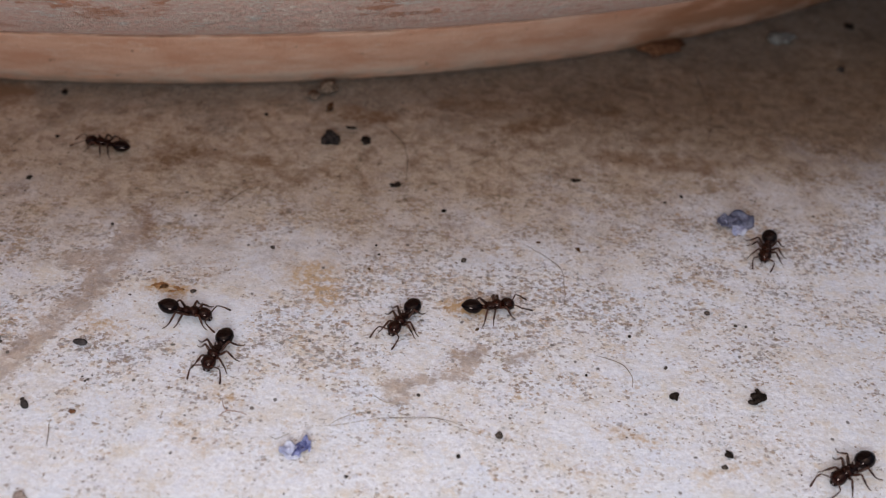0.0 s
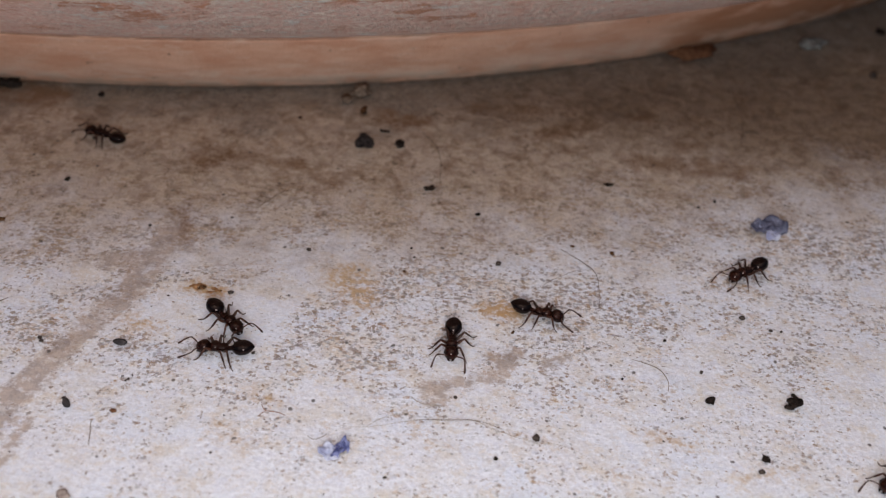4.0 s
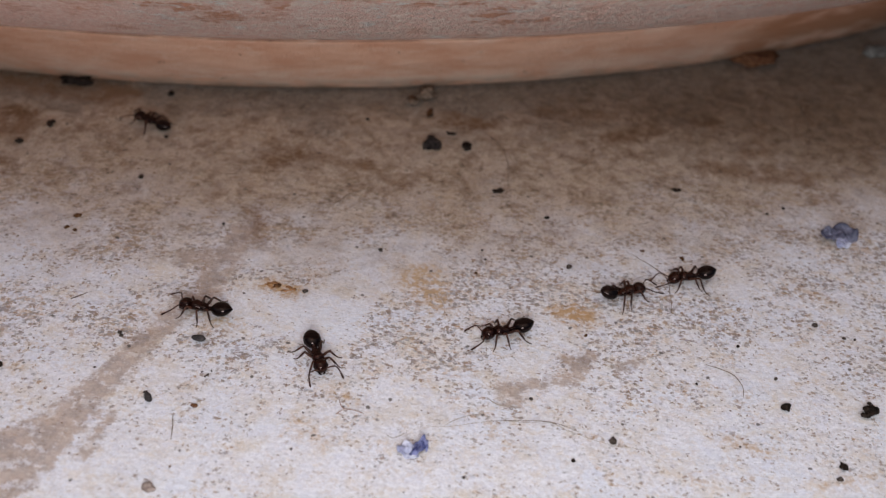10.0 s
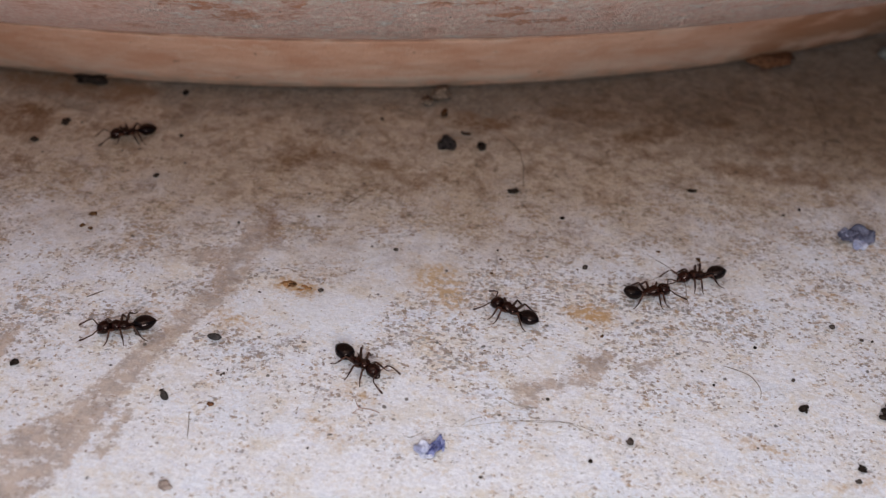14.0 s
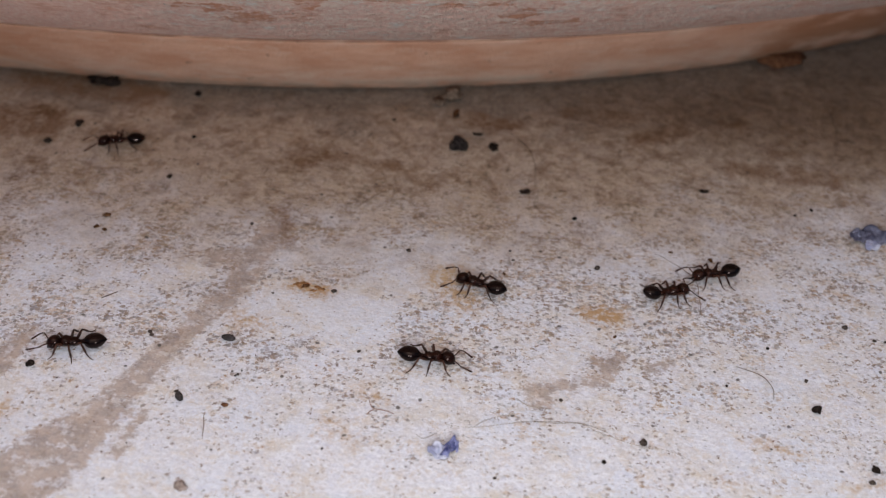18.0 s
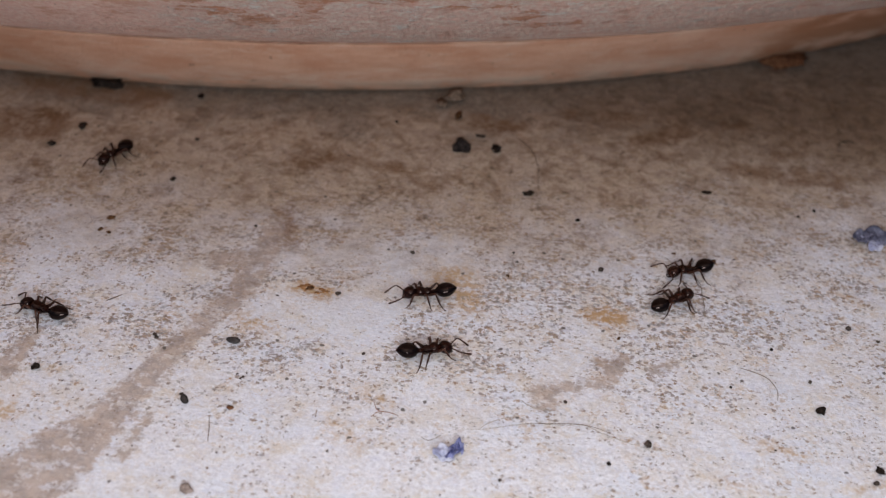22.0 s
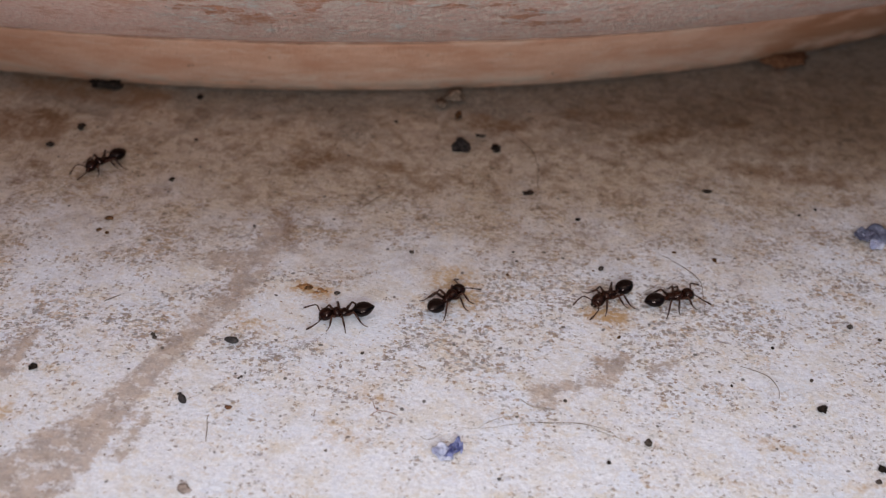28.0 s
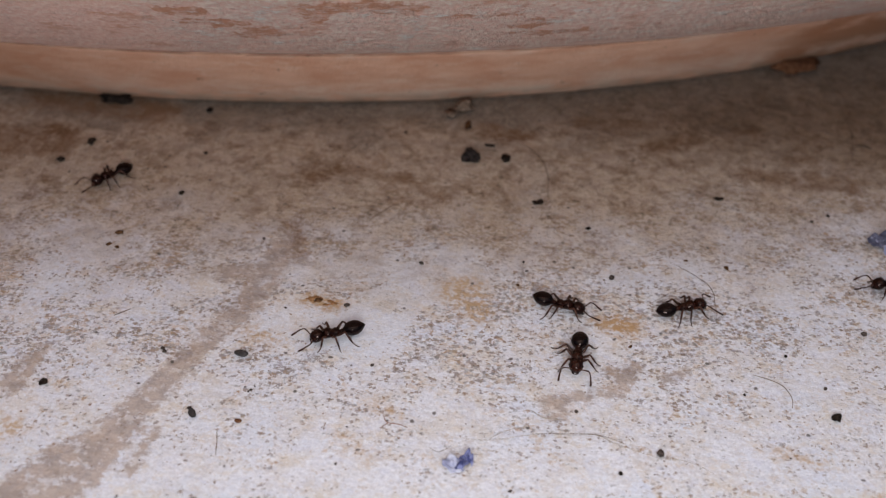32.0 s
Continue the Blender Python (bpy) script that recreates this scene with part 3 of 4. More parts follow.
def pot():
    base = tagged(new("terracotta_pot"), "large weathered terracotta pot with white lime crust standing on the floor", "flower pot")
    base.location = (-0.0423, 0.1746, 0)
    foot = [(0, 1.2), (144.0, 1.2), (146.0, 0.6), (147.2, 0.05), (150.1, 0.02), (150.8, 0.15), (151.2, 0.5), (151.8, 1.2), (153.0, 2.8), (154.2, 4.4), (155.3, 6.0), (156.0, 7.0), (156.5, 7.8), (156.9, 8.3), (156.8, 8.7), (154.5, 8.75), (150.0, 8.75), (0, 8.75)]
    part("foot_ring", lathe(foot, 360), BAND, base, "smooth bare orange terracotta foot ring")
    wall = [(150.0, 9.1), (155.0, 9.08), (156.9, 9.15), (157.6, 9.6), (160.0, 10.4), (161.5, 10.9), (162.2, 11.15), (163.0, 11.7), (164.4, 12.8), (166.4, 14.4), (168.1, 15.9), (169.7, 17.4), (172.0, 19.8), (175.0, 23.5), (181.0, 30), (189.5, 42), (198.0, 60), (204.5, 85), (208.0, 115), (209.0, 150), (209.5, 168), (216, 169), (218, 172), (219, 200), (217, 204), (209, 204), (206, 198), (198, 90), (184, 50), (170, 28), (155, 16), (150.0, 14.0)]
    part("wall", lathe(wall + wall[:1], 360), WALL, base, "pink terracotta wall with flaking white lime crust")
    return base


floor()
pot()

# ---- ants ----


def leg_parts(ant, side, hip, knee, ankle, toe):
    """A leg that turns about its hip: coxa, thickened thigh, shin and a fine jointed foot."""
    def at(p):
        return Vector((p[0], p[1] * side, p[2])) - Vector((hip[0], hip[1] * side, hip[2]))
    h, k, a, t = at(hip), at(knee), at(ankle), at(toe)
    femur = part("leg", tube(bmesh.new(), [h, h.lerp(k, 0.15), h.lerp(k, 0.45), h.lerp(k, 0.8), k], [0.06, 0.085, 0.12, 0.09, 0.06]), LEG, ant)
    femur.location = (hip[0] * MM, hip[1] * side * MM, hip[2] * MM)
    part("coxa", tube(bmesh.new(), [h + Vector((0, -0.08 * side, 0.1)), h + Vector((0, -0.02 * side, 0.02)), h.lerp(k, 0.12)], [0.11, 0.12, 0.07]), BROWN, femur)
    part("tibia", tube(bmesh.new(), [k, k.lerp(a, 0.25), k.lerp(a, 0.7), a], [0.055, 0.078, 0.08, 0.05]), LEG, femur)
    joints = [a.lerp(t, f) + Vector((0, 0, -0.07 * math.sin(math.pi * f))) for f in (0, 0.3, 0.34, 0.55, 0.59, 0.78, 0.82, 1.0)]
    part("tarsus", tube(bmesh.new(), joints, [0.045, 0.05, 0.034, 0.046, 0.032, 0.042, 0.03, 0.036], 6), FOOT, femur)


def build_ant(skin):
    ant = new("ant")
    shape = loft(bmesh.new(), egg(1.02, 0.53, 0.48, 0.46, -0.51, 0.0, lambda s: ball(s) ** 0.70 * (1.03 - 0.10 * s), 16), 20)
    bmesh.ops.rotate(shape, verts=shape.verts, cent=(0, 0, 0), matrix=Matrix.Rotation(radians(26), 3, "Y"))
    bmesh.ops.translate(shape, verts=shape.verts, vec=Vector((1.48, 0, 0.58)) * MM)
    head = part("head", shape, skin, ant)
    for side in (1, -1):
        eye = loft(bmesh.new(), egg(0.24, 0.08, 0.11, 0.11, 1.42, 0.64, ball, 6), 10)
        bmesh.ops.translate(eye, verts=eye.verts, vec=(0, side * 0.47 * MM, 0))
        part("eye", eye, BLACK, head)
        part("mandible", tube(bmesh.new(), [(1.82, 0.2 * side, 0.33), (1.91, 0.18 * side, 0.26), (1.96, 0.1 * side, 0.22), (1.97, 0.02 * side, 0.20)], [0.09, 0.08, 0.055, 0.025]), skin, head)
        feeler = tube(bmesh.new(), [(0, 0, 0), (0.08, 0.16 * side, 0.08), (0.24, 0.46 * side, 0.16), (0.36, 0.70 * side, 0.17)], [0.06, 0.046, 0.05, 0.058])
        feeler = part("antenna", feeler, LEG, ant)
        feeler.location = (1.84 * MM, 0.17 * side * MM, 0.56 * MM)
        line = [(0.36, 0.70, 0.17), (0.50, 0.77, 0.12), (0.70, 0.80, 0.03), (0.88, 0.80, -0.08), (0.92, 0.80, -0.10), (1.06, 0.79, -0.19), (1.10, 0.79, -0.21), (1.26, 0.77, -0.30), (1.36, 0.75, -0.35)]
        part("flagellum", tube(bmesh.new(), [(x, y * side, z) for x, y, z in line], [0.04, 0.046, 0.05, 0.058, 0.05, 0.075, 0.06, 0.082, 0.035]), LEG, feeler)
    chest = bmesh.new()
    loft(chest, [(1.08, 0.62, 0.12, 0.12, 0.12), (0.98, 0.65, 0.27, 0.22, 0.24), (0.83, 0.69, 0.41, 0.32, 0.36), (0.62, 0.71, 0.46, 0.35, 0.42), (0.42, 0.68, 0.41, 0.31, 0.42), (0.27, 0.63, 0.35, 0.24, 0.37), (0.20, 0.62, 0.34, 0.22, 0.36), (0.06, 0.64, 0.37, 0.29, 0.37), (-0.14, 0.60, 0.35, 0.25, 0.33), (-0.30, 0.54, 0.24, 0.17, 0.23), (-0.37, 0.52, 0.12, 0.10, 0.11)], 20)
    thorax = part("thorax", chest, skin, ant)
    for side in (1, -1):
        part("spine", tube(bmesh.new(), [(-0.12, 0.19 * side, 0.76), (-0.26, 0.25 * side, 0.86), (-0.38, 0.29 * side, 0.93)], [0.055, 0.036, 0.008], 6), skin, thorax)
    part("petiole", loft(bmesh.new(), egg(0.30, 0.20, 0.22, 0.16, -0.58, 0.52, ball, 8), 12), skin, ant)
    part("postpetiole", loft(bmesh.new(), egg(0.30, 0.25, 0.23, 0.19, -0.78, 0.57, ball, 8), 12), skin, ant)
    rows = []
    for x, z, w, up, down in egg(1.70, 0.65, 0.50, 0.50, -1.70, 0.0, lambda s: 1 - (1 - s / 0.58) ** 2.4 if s < 0.58 else ball(0.5 + (s - 0.58) / 0.84), 34):
        edge = 1.0
        for ring in (-0.66, -1.04, -1.32):  # the hind edges of the back plates
            edge += 0.035 * max(0.0, 1 - abs(x - ring - 0.05) / 0.09) if x > ring else -0.02 * max(0.0, 1 - (ring - x) / 0.05)
        rows.append((x, z, w * edge, up * edge, down * edge))
    gaster = part("gaster", loft(bmesh.new(), rows, 24), BLACK, ant)
    gaster.location = (-0.58 * MM, 0, 0.56 * MM)
    for side in (1, -1):
        leg_parts(ant, side, (0.76, 0.24, 0.42), (1.10, 0.70, 0.86), (1.34, 1.14, 0.24), (1.66, 1.42, 0.03))
        leg_parts(ant, side, (0.38, 0.26, 0.40), (0.32, 0.90, 0.92), (0.18, 1.34, 0.22), (0.14, 1.76, 0.03))
        leg_parts(ant, side, (0.02, 0.24, 0.40), (-0.52, 0.76, 0.98), (-0.94, 1.24, 0.26), (-1.38, 1.60, 0.03))
    return ant


# seconds, place on the floor in millimetres, heading in degrees
TRACKS = {
    'ant_A': [
        (0, -24.48, 13.07, 169), (0.5, -24.87, 13.24, 166), (1, -25.45, 13.35, 168), (1.5, -26.02, 13.46, 170), (2, -26.51, 13.61, 171), (2.5, -27.05, 13.76, 169),
        (3, -27.58, 13.92, 166), (3.5, -28.06, 14.20, 161), (5.5, -29.19, 15.19, 160), (6, -29.47, 15.37, 159), (6.5, -29.59, 15.59, 158), (7, -29.61, 15.76, 155),
        (7.5, -29.57, 15.80, 153), (8, -29.63, 15.90, 151), (8.5, -29.96, 16.17, 147), (9, -30.37, 16.34, 145), (9.5, -30.76, 16.35, 148), (10, -31.16, 16.27, 154),
        (10.5, -31.51, 16.03, 161), (11, -31.84, 15.69, 169), (11.5, -32.23, 15.32, 177), (12, -32.67, 14.94, 186), (12.5, -33.09, 14.66, 194), (13, -33.38, 14.36, 199),
        (13.5, -33.54, 13.94, 203), (14, -33.62, 13.65, 207), (14.5, -33.55, 13.54, 207), (16.5, -34.35, 12.76, 214), (17, -34.79, 12.48, 210), (17.5, -35.16, 12.25, 204),
        (18, -35.47, 12.09, 200), (18.5, -35.67, 11.97, 199), (19, -35.83, 11.83, 201), (19.5, -35.97, 11.70, 206), (20, -36.04, 11.53, 212), (20.5, -36.03, 11.27, 221),
        (21, -35.96, 10.97, 231), (21.5, -35.84, 10.62, 242), (22, -35.71, 10.36, 246), (22.5, -35.61, 10.31, 247), (23, -35.47, 10.30, 250), (23.5, -35.30, 10.15, 254),
        (24, -35.24, 9.98, 256), (24.5, -35.30, 9.90, 252), (25, -35.42, 9.75, 245), (25.5, -35.58, 9.44, 238), (27.5, -36.07, 9.15, 236), (28, -36.11, 9.13, 235),
        (28.5, -36.17, 9.27, 234), (29, -36.21, 9.42, 234), (29.5, -36.19, 9.46, 237), (30, -36.14, 9.38, 239), (30.5, -36.10, 9.28, 241), (31, -36.16, 9.24, 239),
        (31.5, -36.30, 9.16, 235), (32, -36.44, 9.05, 233),
    ],
    'ant_C': [
        (0, -9.74, -12.82, -103), (0.5, -9.88, -12.89, -108), (1, -10.15, -13.02, -116), (1.5, -10.45, -13.21, -127), (2, -10.71, -13.19, -138), (2.5, -10.93, -12.95, -151),
        (3, -11.21, -12.78, -163), (3.5, -11.61, -12.80, -175), (5.5, -13.42, -12.46, -185), (6, -14.10, -12.17, -194), (6.5, -14.75, -11.79, -200), (7, -15.46, -11.33, -203),
        (7.5, -16.23, -10.84, -205), (8, -16.98, -10.32, -205), (8.5, -17.73, -9.87, -203), (9, -18.51, -9.59, -199), (9.5, -19.24, -9.47, -194), (10, -19.87, -9.57, -188),
        (10.5, -20.54, -9.80, -183), (11, -21.32, -10.09, -177), (11.5, -22.10, -10.47, -169), (12, -22.85, -10.95, -161), (12.5, -23.60, -11.54, -156), (13, -24.41, -12.01, -158),
        (13.5, -25.26, -12.34, -161), (14, -26.10, -12.71, -162), (14.5, -26.91, -13.08, -164), (16.5, -28.88, -15.14, -141), (17, -29.30, -15.18, -147), (17.5, -29.71, -15.16, -158),
        (18, -30.11, -14.97, -170), (18.5, -30.54, -14.63, -179), (19, -31.00, -14.16, -187), (19.5, -31.39, -13.62, -197), (20, -31.72, -13.09, -202), (20.5, -32.23, -12.58, -202),
        (21, -32.94, -12.11, -200), (21.5, -33.54, -11.73, -200), (22, -34.09, -11.52, -197), (22.5, -34.79, -11.40, -190), (23, -35.44, -11.31, -185), (24, -37.19, -11.73, -176),
        (25, -38.88, -12.28, -176), (28, -45.92, -13.39, -177), (32, -57.27, -13.20, -178),
    ],
    'ant_B': [
        (0, -12.78, -8.85, -12), (0.5, -12.76, -8.77, -17), (1, -12.83, -8.70, -23), (1.5, -12.89, -8.75, -32), (2, -12.82, -8.96, -43), (2.5, -12.71, -9.25, -48),
        (3, -12.63, -9.42, -47), (3.5, -12.57, -9.46, -45), (5.5, -12.68, -9.30, -48), (6, -12.50, -9.34, -44), (6.5, -12.24, -9.39, -44), (7, -11.98, -9.66, -46),
        (7.5, -11.69, -10.18, -49), (8, -11.43, -10.82, -54), (8.5, -11.23, -11.50, -59), (9, -11.03, -12.18, -61), (9.5, -10.87, -12.84, -63), (10, -10.81, -13.38, -68),
        (10.5, -10.84, -13.71, -73), (11, -10.83, -13.84, -75), (11.5, -10.71, -13.86, -70), (12, -10.40, -13.84, -60), (12.5, -9.98, -13.84, -51), (13, -9.56, -13.97, -45),
        (13.5, -9.18, -14.11, -41), (14, -8.81, -14.08, -36), (14.5, -8.40, -13.94, -27), (16.5, -6.10, -13.50, -10), (17, -5.78, -13.32, -8), (17.5, -5.35, -13.14, -5),
        (18, -4.88, -12.91, -1), (18.5, -4.50, -12.72, 3), (19, -4.24, -12.50, 6), (19.5, -4.06, -12.25, 7), (20, -3.98, -12.12, 8), (20.5, -4.13, -12.11, 12),
        (21, -4.54, -12.15, 17), (21.5, -5.03, -12.16, 16), (22, -5.45, -12.06, 17), (22.5, -5.74, -11.84, 31), (23, -5.89, -11.56, 45), (23.5, -6.00, -11.27, 53),
        (24, -6.07, -11.05, 56), (24.5, -6.07, -10.77, 60), (25, -5.96, -10.31, 63), (25.5, -5.66, -9.81, 63), (27.5, -4.89, -6.74, 67), (28, -4.33, -6.08, 56),
        (28.5, -3.74, -5.35, 47), (29, -2.99, -4.64, 41), (29.5, -2.02, -4.10, 31), (30, -1.00, -3.85, 18), (30.5, -0.00, -3.82, 6), (31, 1.01, -3.87, -4),
        (31.5, 2.17, -4.05, -11), (32, 3.54, -4.35, -16),
    ],
    'ant_D': [
        (0, 3.32, -7.96, -116), (0.5, 3.44, -8.47, -107), (1, 3.56, -9.09, -100), (1.5, 3.69, -9.60, -97), (2, 3.87, -9.84, -94), (2.5, 4.07, -9.97, -90),
        (3, 4.28, -10.09, -88), (3.5, 4.43, -10.17, -88), (5.5, 3.56, -9.44, -121), (6, 3.34, -9.34, -131), (6.5, 3.00, -9.28, -142), (7, 2.70, -9.33, -147),
        (7.5, 2.65, -9.41, -145), (8, 2.76, -9.46, -142), (8.5, 2.76, -9.38, -144), (9, 2.65, -9.20, -152), (9.5, 2.64, -9.09, -156), (10, 2.82, -8.99, -156),
        (10.5, 3.00, -8.73, -159), (11, 3.08, -8.41, -168), (11.5, 3.11, -8.18, -177), (12, 3.07, -8.00, -184), (12.5, 2.95, -7.75, -192), (13, 2.71, -7.43, -199),
        (13.5, 2.37, -7.12, -206), (14, 2.07, -6.86, -211), (14.5, 1.79, -6.56, -215), (16.5, -0.60, -4.36, -199), (17, -1.04, -4.16, -201), (17.5, -1.40, -4.03, -201),
        (18, -1.63, -3.96, -198), (18.5, -1.74, -4.03, -190), (19, -1.92, -4.28, -182), (19.5, -2.29, -4.55, -179), (20, -2.83, -4.71, -178), (20.5, -3.53, -4.82, -175),
        (21, -4.31, -4.99, -173), (21.5, -5.11, -5.17, -171), (22, -5.91, -5.37, -167), (22.5, -6.53, -5.73, -160), (23, -7.02, -6.19, -156), (23.5, -7.62, -6.56, -155),
        (24, -8.19, -6.85, -153), (24.5, -8.52, -7.14, -153), (25, -8.83, -7.39, -157), (25.5, -9.27, -7.57, -160), (27.5, -11.53, -8.61, -166), (28, -11.81, -8.77, -162),
        (28.5, -12.06, -9.04, -157), (29, -12.26, -9.28, -152), (29.5, -12.41, -9.42, -148), (30, -12.48, -9.52, -147), (30.5, -12.55, -9.59, -148), (31, -12.68, -9.66, -150),
        (31.5, -12.87, -9.75, -153), (32, -13.06, -9.84, -155),
    ],
    'ant_E': [
        (0, 9.72, -6.00, 15), (0.5, 9.75, -5.93, 15), (1, 9.81, -5.90, 13), (1.5, 9.95, -5.92, 7), (2, 10.15, -5.95, -5), (2.5, 10.41, -6.03, -14),
        (3, 10.67, -6.16, -18), (3.5, 10.80, -6.24, -21), (5.5, 10.75, -5.29, 13), (6, 10.81, -5.08, 13), (6.5, 10.79, -4.96, 17), (7, 10.70, -4.80, 24),
        (7.5, 10.62, -4.63, 31), (8, 10.68, -4.39, 34), (8.5, 10.83, -4.05, 34), (9, 11.07, -3.73, 33), (9.5, 11.47, -3.43, 30), (10, 11.87, -3.17, 27),
        (10.5, 12.05, -3.08, 26), (11, 12.07, -3.11, 26), (11.5, 12.11, -3.13, 25), (12, 12.22, -3.11, 21), (12.5, 12.35, -3.06, 21), (13, 12.42, -3.02, 23),
        (13.5, 12.46, -3.02, 24), (14, 12.49, -3.03, 23), (14.5, 12.57, -3.02, 20), (16.5, 12.93, -2.98, 18), (17, 12.98, -2.95, 19), (17.5, 13.01, -2.91, 21),
        (18, 13.05, -2.84, 23), (18.5, 13.12, -2.82, 22), (19, 13.22, -2.85, 19), (19.5, 13.33, -2.83, 17), (20, 13.40, -2.78, 20), (20.5, 13.43, -2.78, 23),
        (21, 13.40, -2.93, 28), (21.5, 13.32, -3.28, 33), (22, 13.24, -3.57, 37), (22.5, 13.18, -3.61, 39), (23, 13.12, -3.62, 39), (23.5, 13.07, -3.67, 37),
        (24, 13.07, -3.68, 35), (24.5, 13.07, -3.68, 32), (25, 13.06, -3.68, 29), (25.5, 13.08, -3.62, 27), (27.5, 13.03, -3.46, 23), (28, 13.01, -3.44, 22),
        (28.5, 13.00, -3.45, 22), (29, 13.01, -3.46, 23), (29.5, 13.03, -3.46, 24), (30, 13.03, -3.48, 25), (30.5, 13.03, -3.59, 23), (31, 13.00, -3.71, 22),
        (31.5, 13.00, -3.72, 21), (32, 13.03, -3.62, 21),
    ],
    'ant_F': [
        (0, 33.15, 4.22, -109), (0.5, 32.80, 4.11, -116), (1, 32.20, 3.65, -124), (1.5, 31.47, 3.04, -132), (2, 30.68, 2.43, -138), (2.5, 29.93, 1.92, -143),
        (3, 29.34, 1.65, -146), (3.5, 28.83, 1.44, -142), (5.5, 25.26, -0.26, -159), (6, 24.55, -0.24, -168), (6.5, 23.78, -0.09, -174), (7, 22.96, 0.13, -178),
        (7.5, 22.07, 0.30, -181), (8, 21.11, 0.37, -182), (8.5, 20.15, 0.40, -177), (9, 19.26, 0.26, -170), (9.5, 18.32, -0.01, -163), (10, 17.51, -0.26, -160),
        (10.5, 17.19, -0.38, -157), (11, 17.19, -0.37, -154), (11.5, 17.24, -0.31, -151), (12, 17.25, -0.26, -153), (12.5, 17.20, -0.20, -158), (13, 17.12, -0.15, -161),
        (13.5, 17.05, -0.11, -162), (14, 17.00, -0.09, -161), (14.5, 16.99, -0.11, -158), (16.5, 17.16, 0.04, -153), (17, 17.21, 0.07, -154), (17.5, 17.23, 0.14, -155),
        (18, 17.20, 0.27, -160), (18.5, 17.05, 0.35, -166), (19, 16.68, 0.36, -173), (19.5, 16.20, 0.43, -178), (20, 15.72, 0.46, -176), (20.5, 15.34, 0.39, -171),
        (21, 15.14, 0.42, -165), (21.5, 15.04, 0.53, -160), (22, 14.90, 0.62, -157), (22.5, 14.62, 0.66, -157), (23, 14.19, 0.57, -158), (23.5, 13.68, 0.29, -157),
        (24, 13.08, -0.15, -153), (24.5, 12.38, -0.64, -148), (25, 11.71, -1.23, -144), (25.5, 11.11, -1.94, -140), (27.5, 9.17, -3.37, -136), (28, 8.40, -3.69, -138),
        (28.5, 7.67, -4.22, -138), (29, 7.01, -4.83, -135), (29.5, 6.40, -5.48, -129), (30, 5.85, -6.35, -122), (30.5, 5.41, -7.37, -116), (31, 5.10, -8.23, -112),
        (31.5, 4.93, -9.03, -106), (32, 4.90, -9.96, -96),
    ],
    'ant_G': [
        (0, 33.88, -20.33, -142), (1, 33.85, -20.34, -143), (2, 33.87, -20.31, -143), (3, 33.92, -20.44, -142), (5.5, 36.55, -20.44, -142), (10, 41.65, -19.83, -143),
        (32, 52.27, -18.68, -145),
    ],
    'ant_H': [
        (0, 63.70, 2.41, -174), (20, 51.96, 4.10, -172), (26, 42.51, 2.39, -174), (28, 37.41, 1.87, -176), (30, 33.74, 1.85, -177), (31, 32.72, 2.06, -178),
        (32, 30.51, 1.36, -180),
    ],
}
BLACK_LABEL = "small glossy black-brown ant with pointed abdomen walking on the floor"
RED_LABEL = "small glossy ant with red-brown head and black pointed abdomen"


def ants():
    made = {}
    first = {}
    for key, rows in TRACKS.items():
        skin = RED if key in ("ant_E", "ant_F") else BROWN
        m = pose(rows[0][1] * MM, rows[0][2] * MM, 0, 0, 0, rows[0][3])
        if skin.name in first:
            ant = copy_thing(first[skin.name], m)
        else:
            ant = first[skin.name] = build_ant(skin)
            ant.matrix_basis = m
        if key == "ant_A":
            tagged(ant, "small black-brown ant walking in the shade beside the pot", "ant", "ants on the floor")
            made[key] = ant
            continue
        tagged(ant, RED_LABEL if skin is RED else BLACK_LABEL, "ant", "ants on the floor")
        made[key] = ant
    return made


ANTS = ants()

# ---- litter on the floor ----


def lump(size, flat=0.7, long=1.0, rough=0.35, seed=0, detail=2):
    """An uneven crumb of that half width in millimetres, resting on z = 0."""
    bm = bmesh.new()
    bmesh.ops.create_icosphere(bm, subdivisions=detail, radius=1.0)
    for v in bm.verts:
        p = v.co.copy()
        k = 1 + rough * noise.noise(p * 1.1 + Vector((seed * 7.3, 0, 0))) * 1.6 + rough * 0.5 * noise.noise(p * 3.1 + Vector((0, seed * 3.7, 0)))
        v.co = Vector((p.x * long, p.y, p.z * flat)) * k * size * MM
    low = min(v.co.z for v in bm.verts)
    for v in bm.verts:
        v.co.z -= low + 0.03 * size * MM
    return bm


def crumb(name, x, y, bm, material, label, category, group="", turn=0.0, smooth=True):
    ob = part(name, bm, material, None, label, smooth)
    ob.matrix_basis = pose(x * MM, y * MM, 0, 0, 0, turn)
    return tagged(ob, label, category, group)


SMALL_GRAINS = [(-7.72, 0.06, 0.23), (5.93, 6.8, 0.25), (7.71, 0.03, 0.28), (-25.41, -12.67, 0.2), (7.66, -21.09, 0.19), (-12.86, -6.03, 0.26), (26.77, -4.62, 0.27), (20.37, -7.9, 0.17), (22.68, -11.16, 0.17), (4.8, -15.61, 0.16), (-29.37, 14.41, 0.21), (-9.96, -12.59, 0.16), (-11.0, -22.35, 0.11), (16.78, -12.46, 0.13), (28.75, -5.86, 0.18), (0.87, 0.14, 0.14), (0.55, 1.33, 0.14), (-21.1, 1.81, 0.17), (25.41, 10.39, 0.19), (-11.46, 20.73, 0.22), (0.5, -23.41, 0.15), (29.59, -5.86, 0.13), (27.0, 11.5, 0.19)]
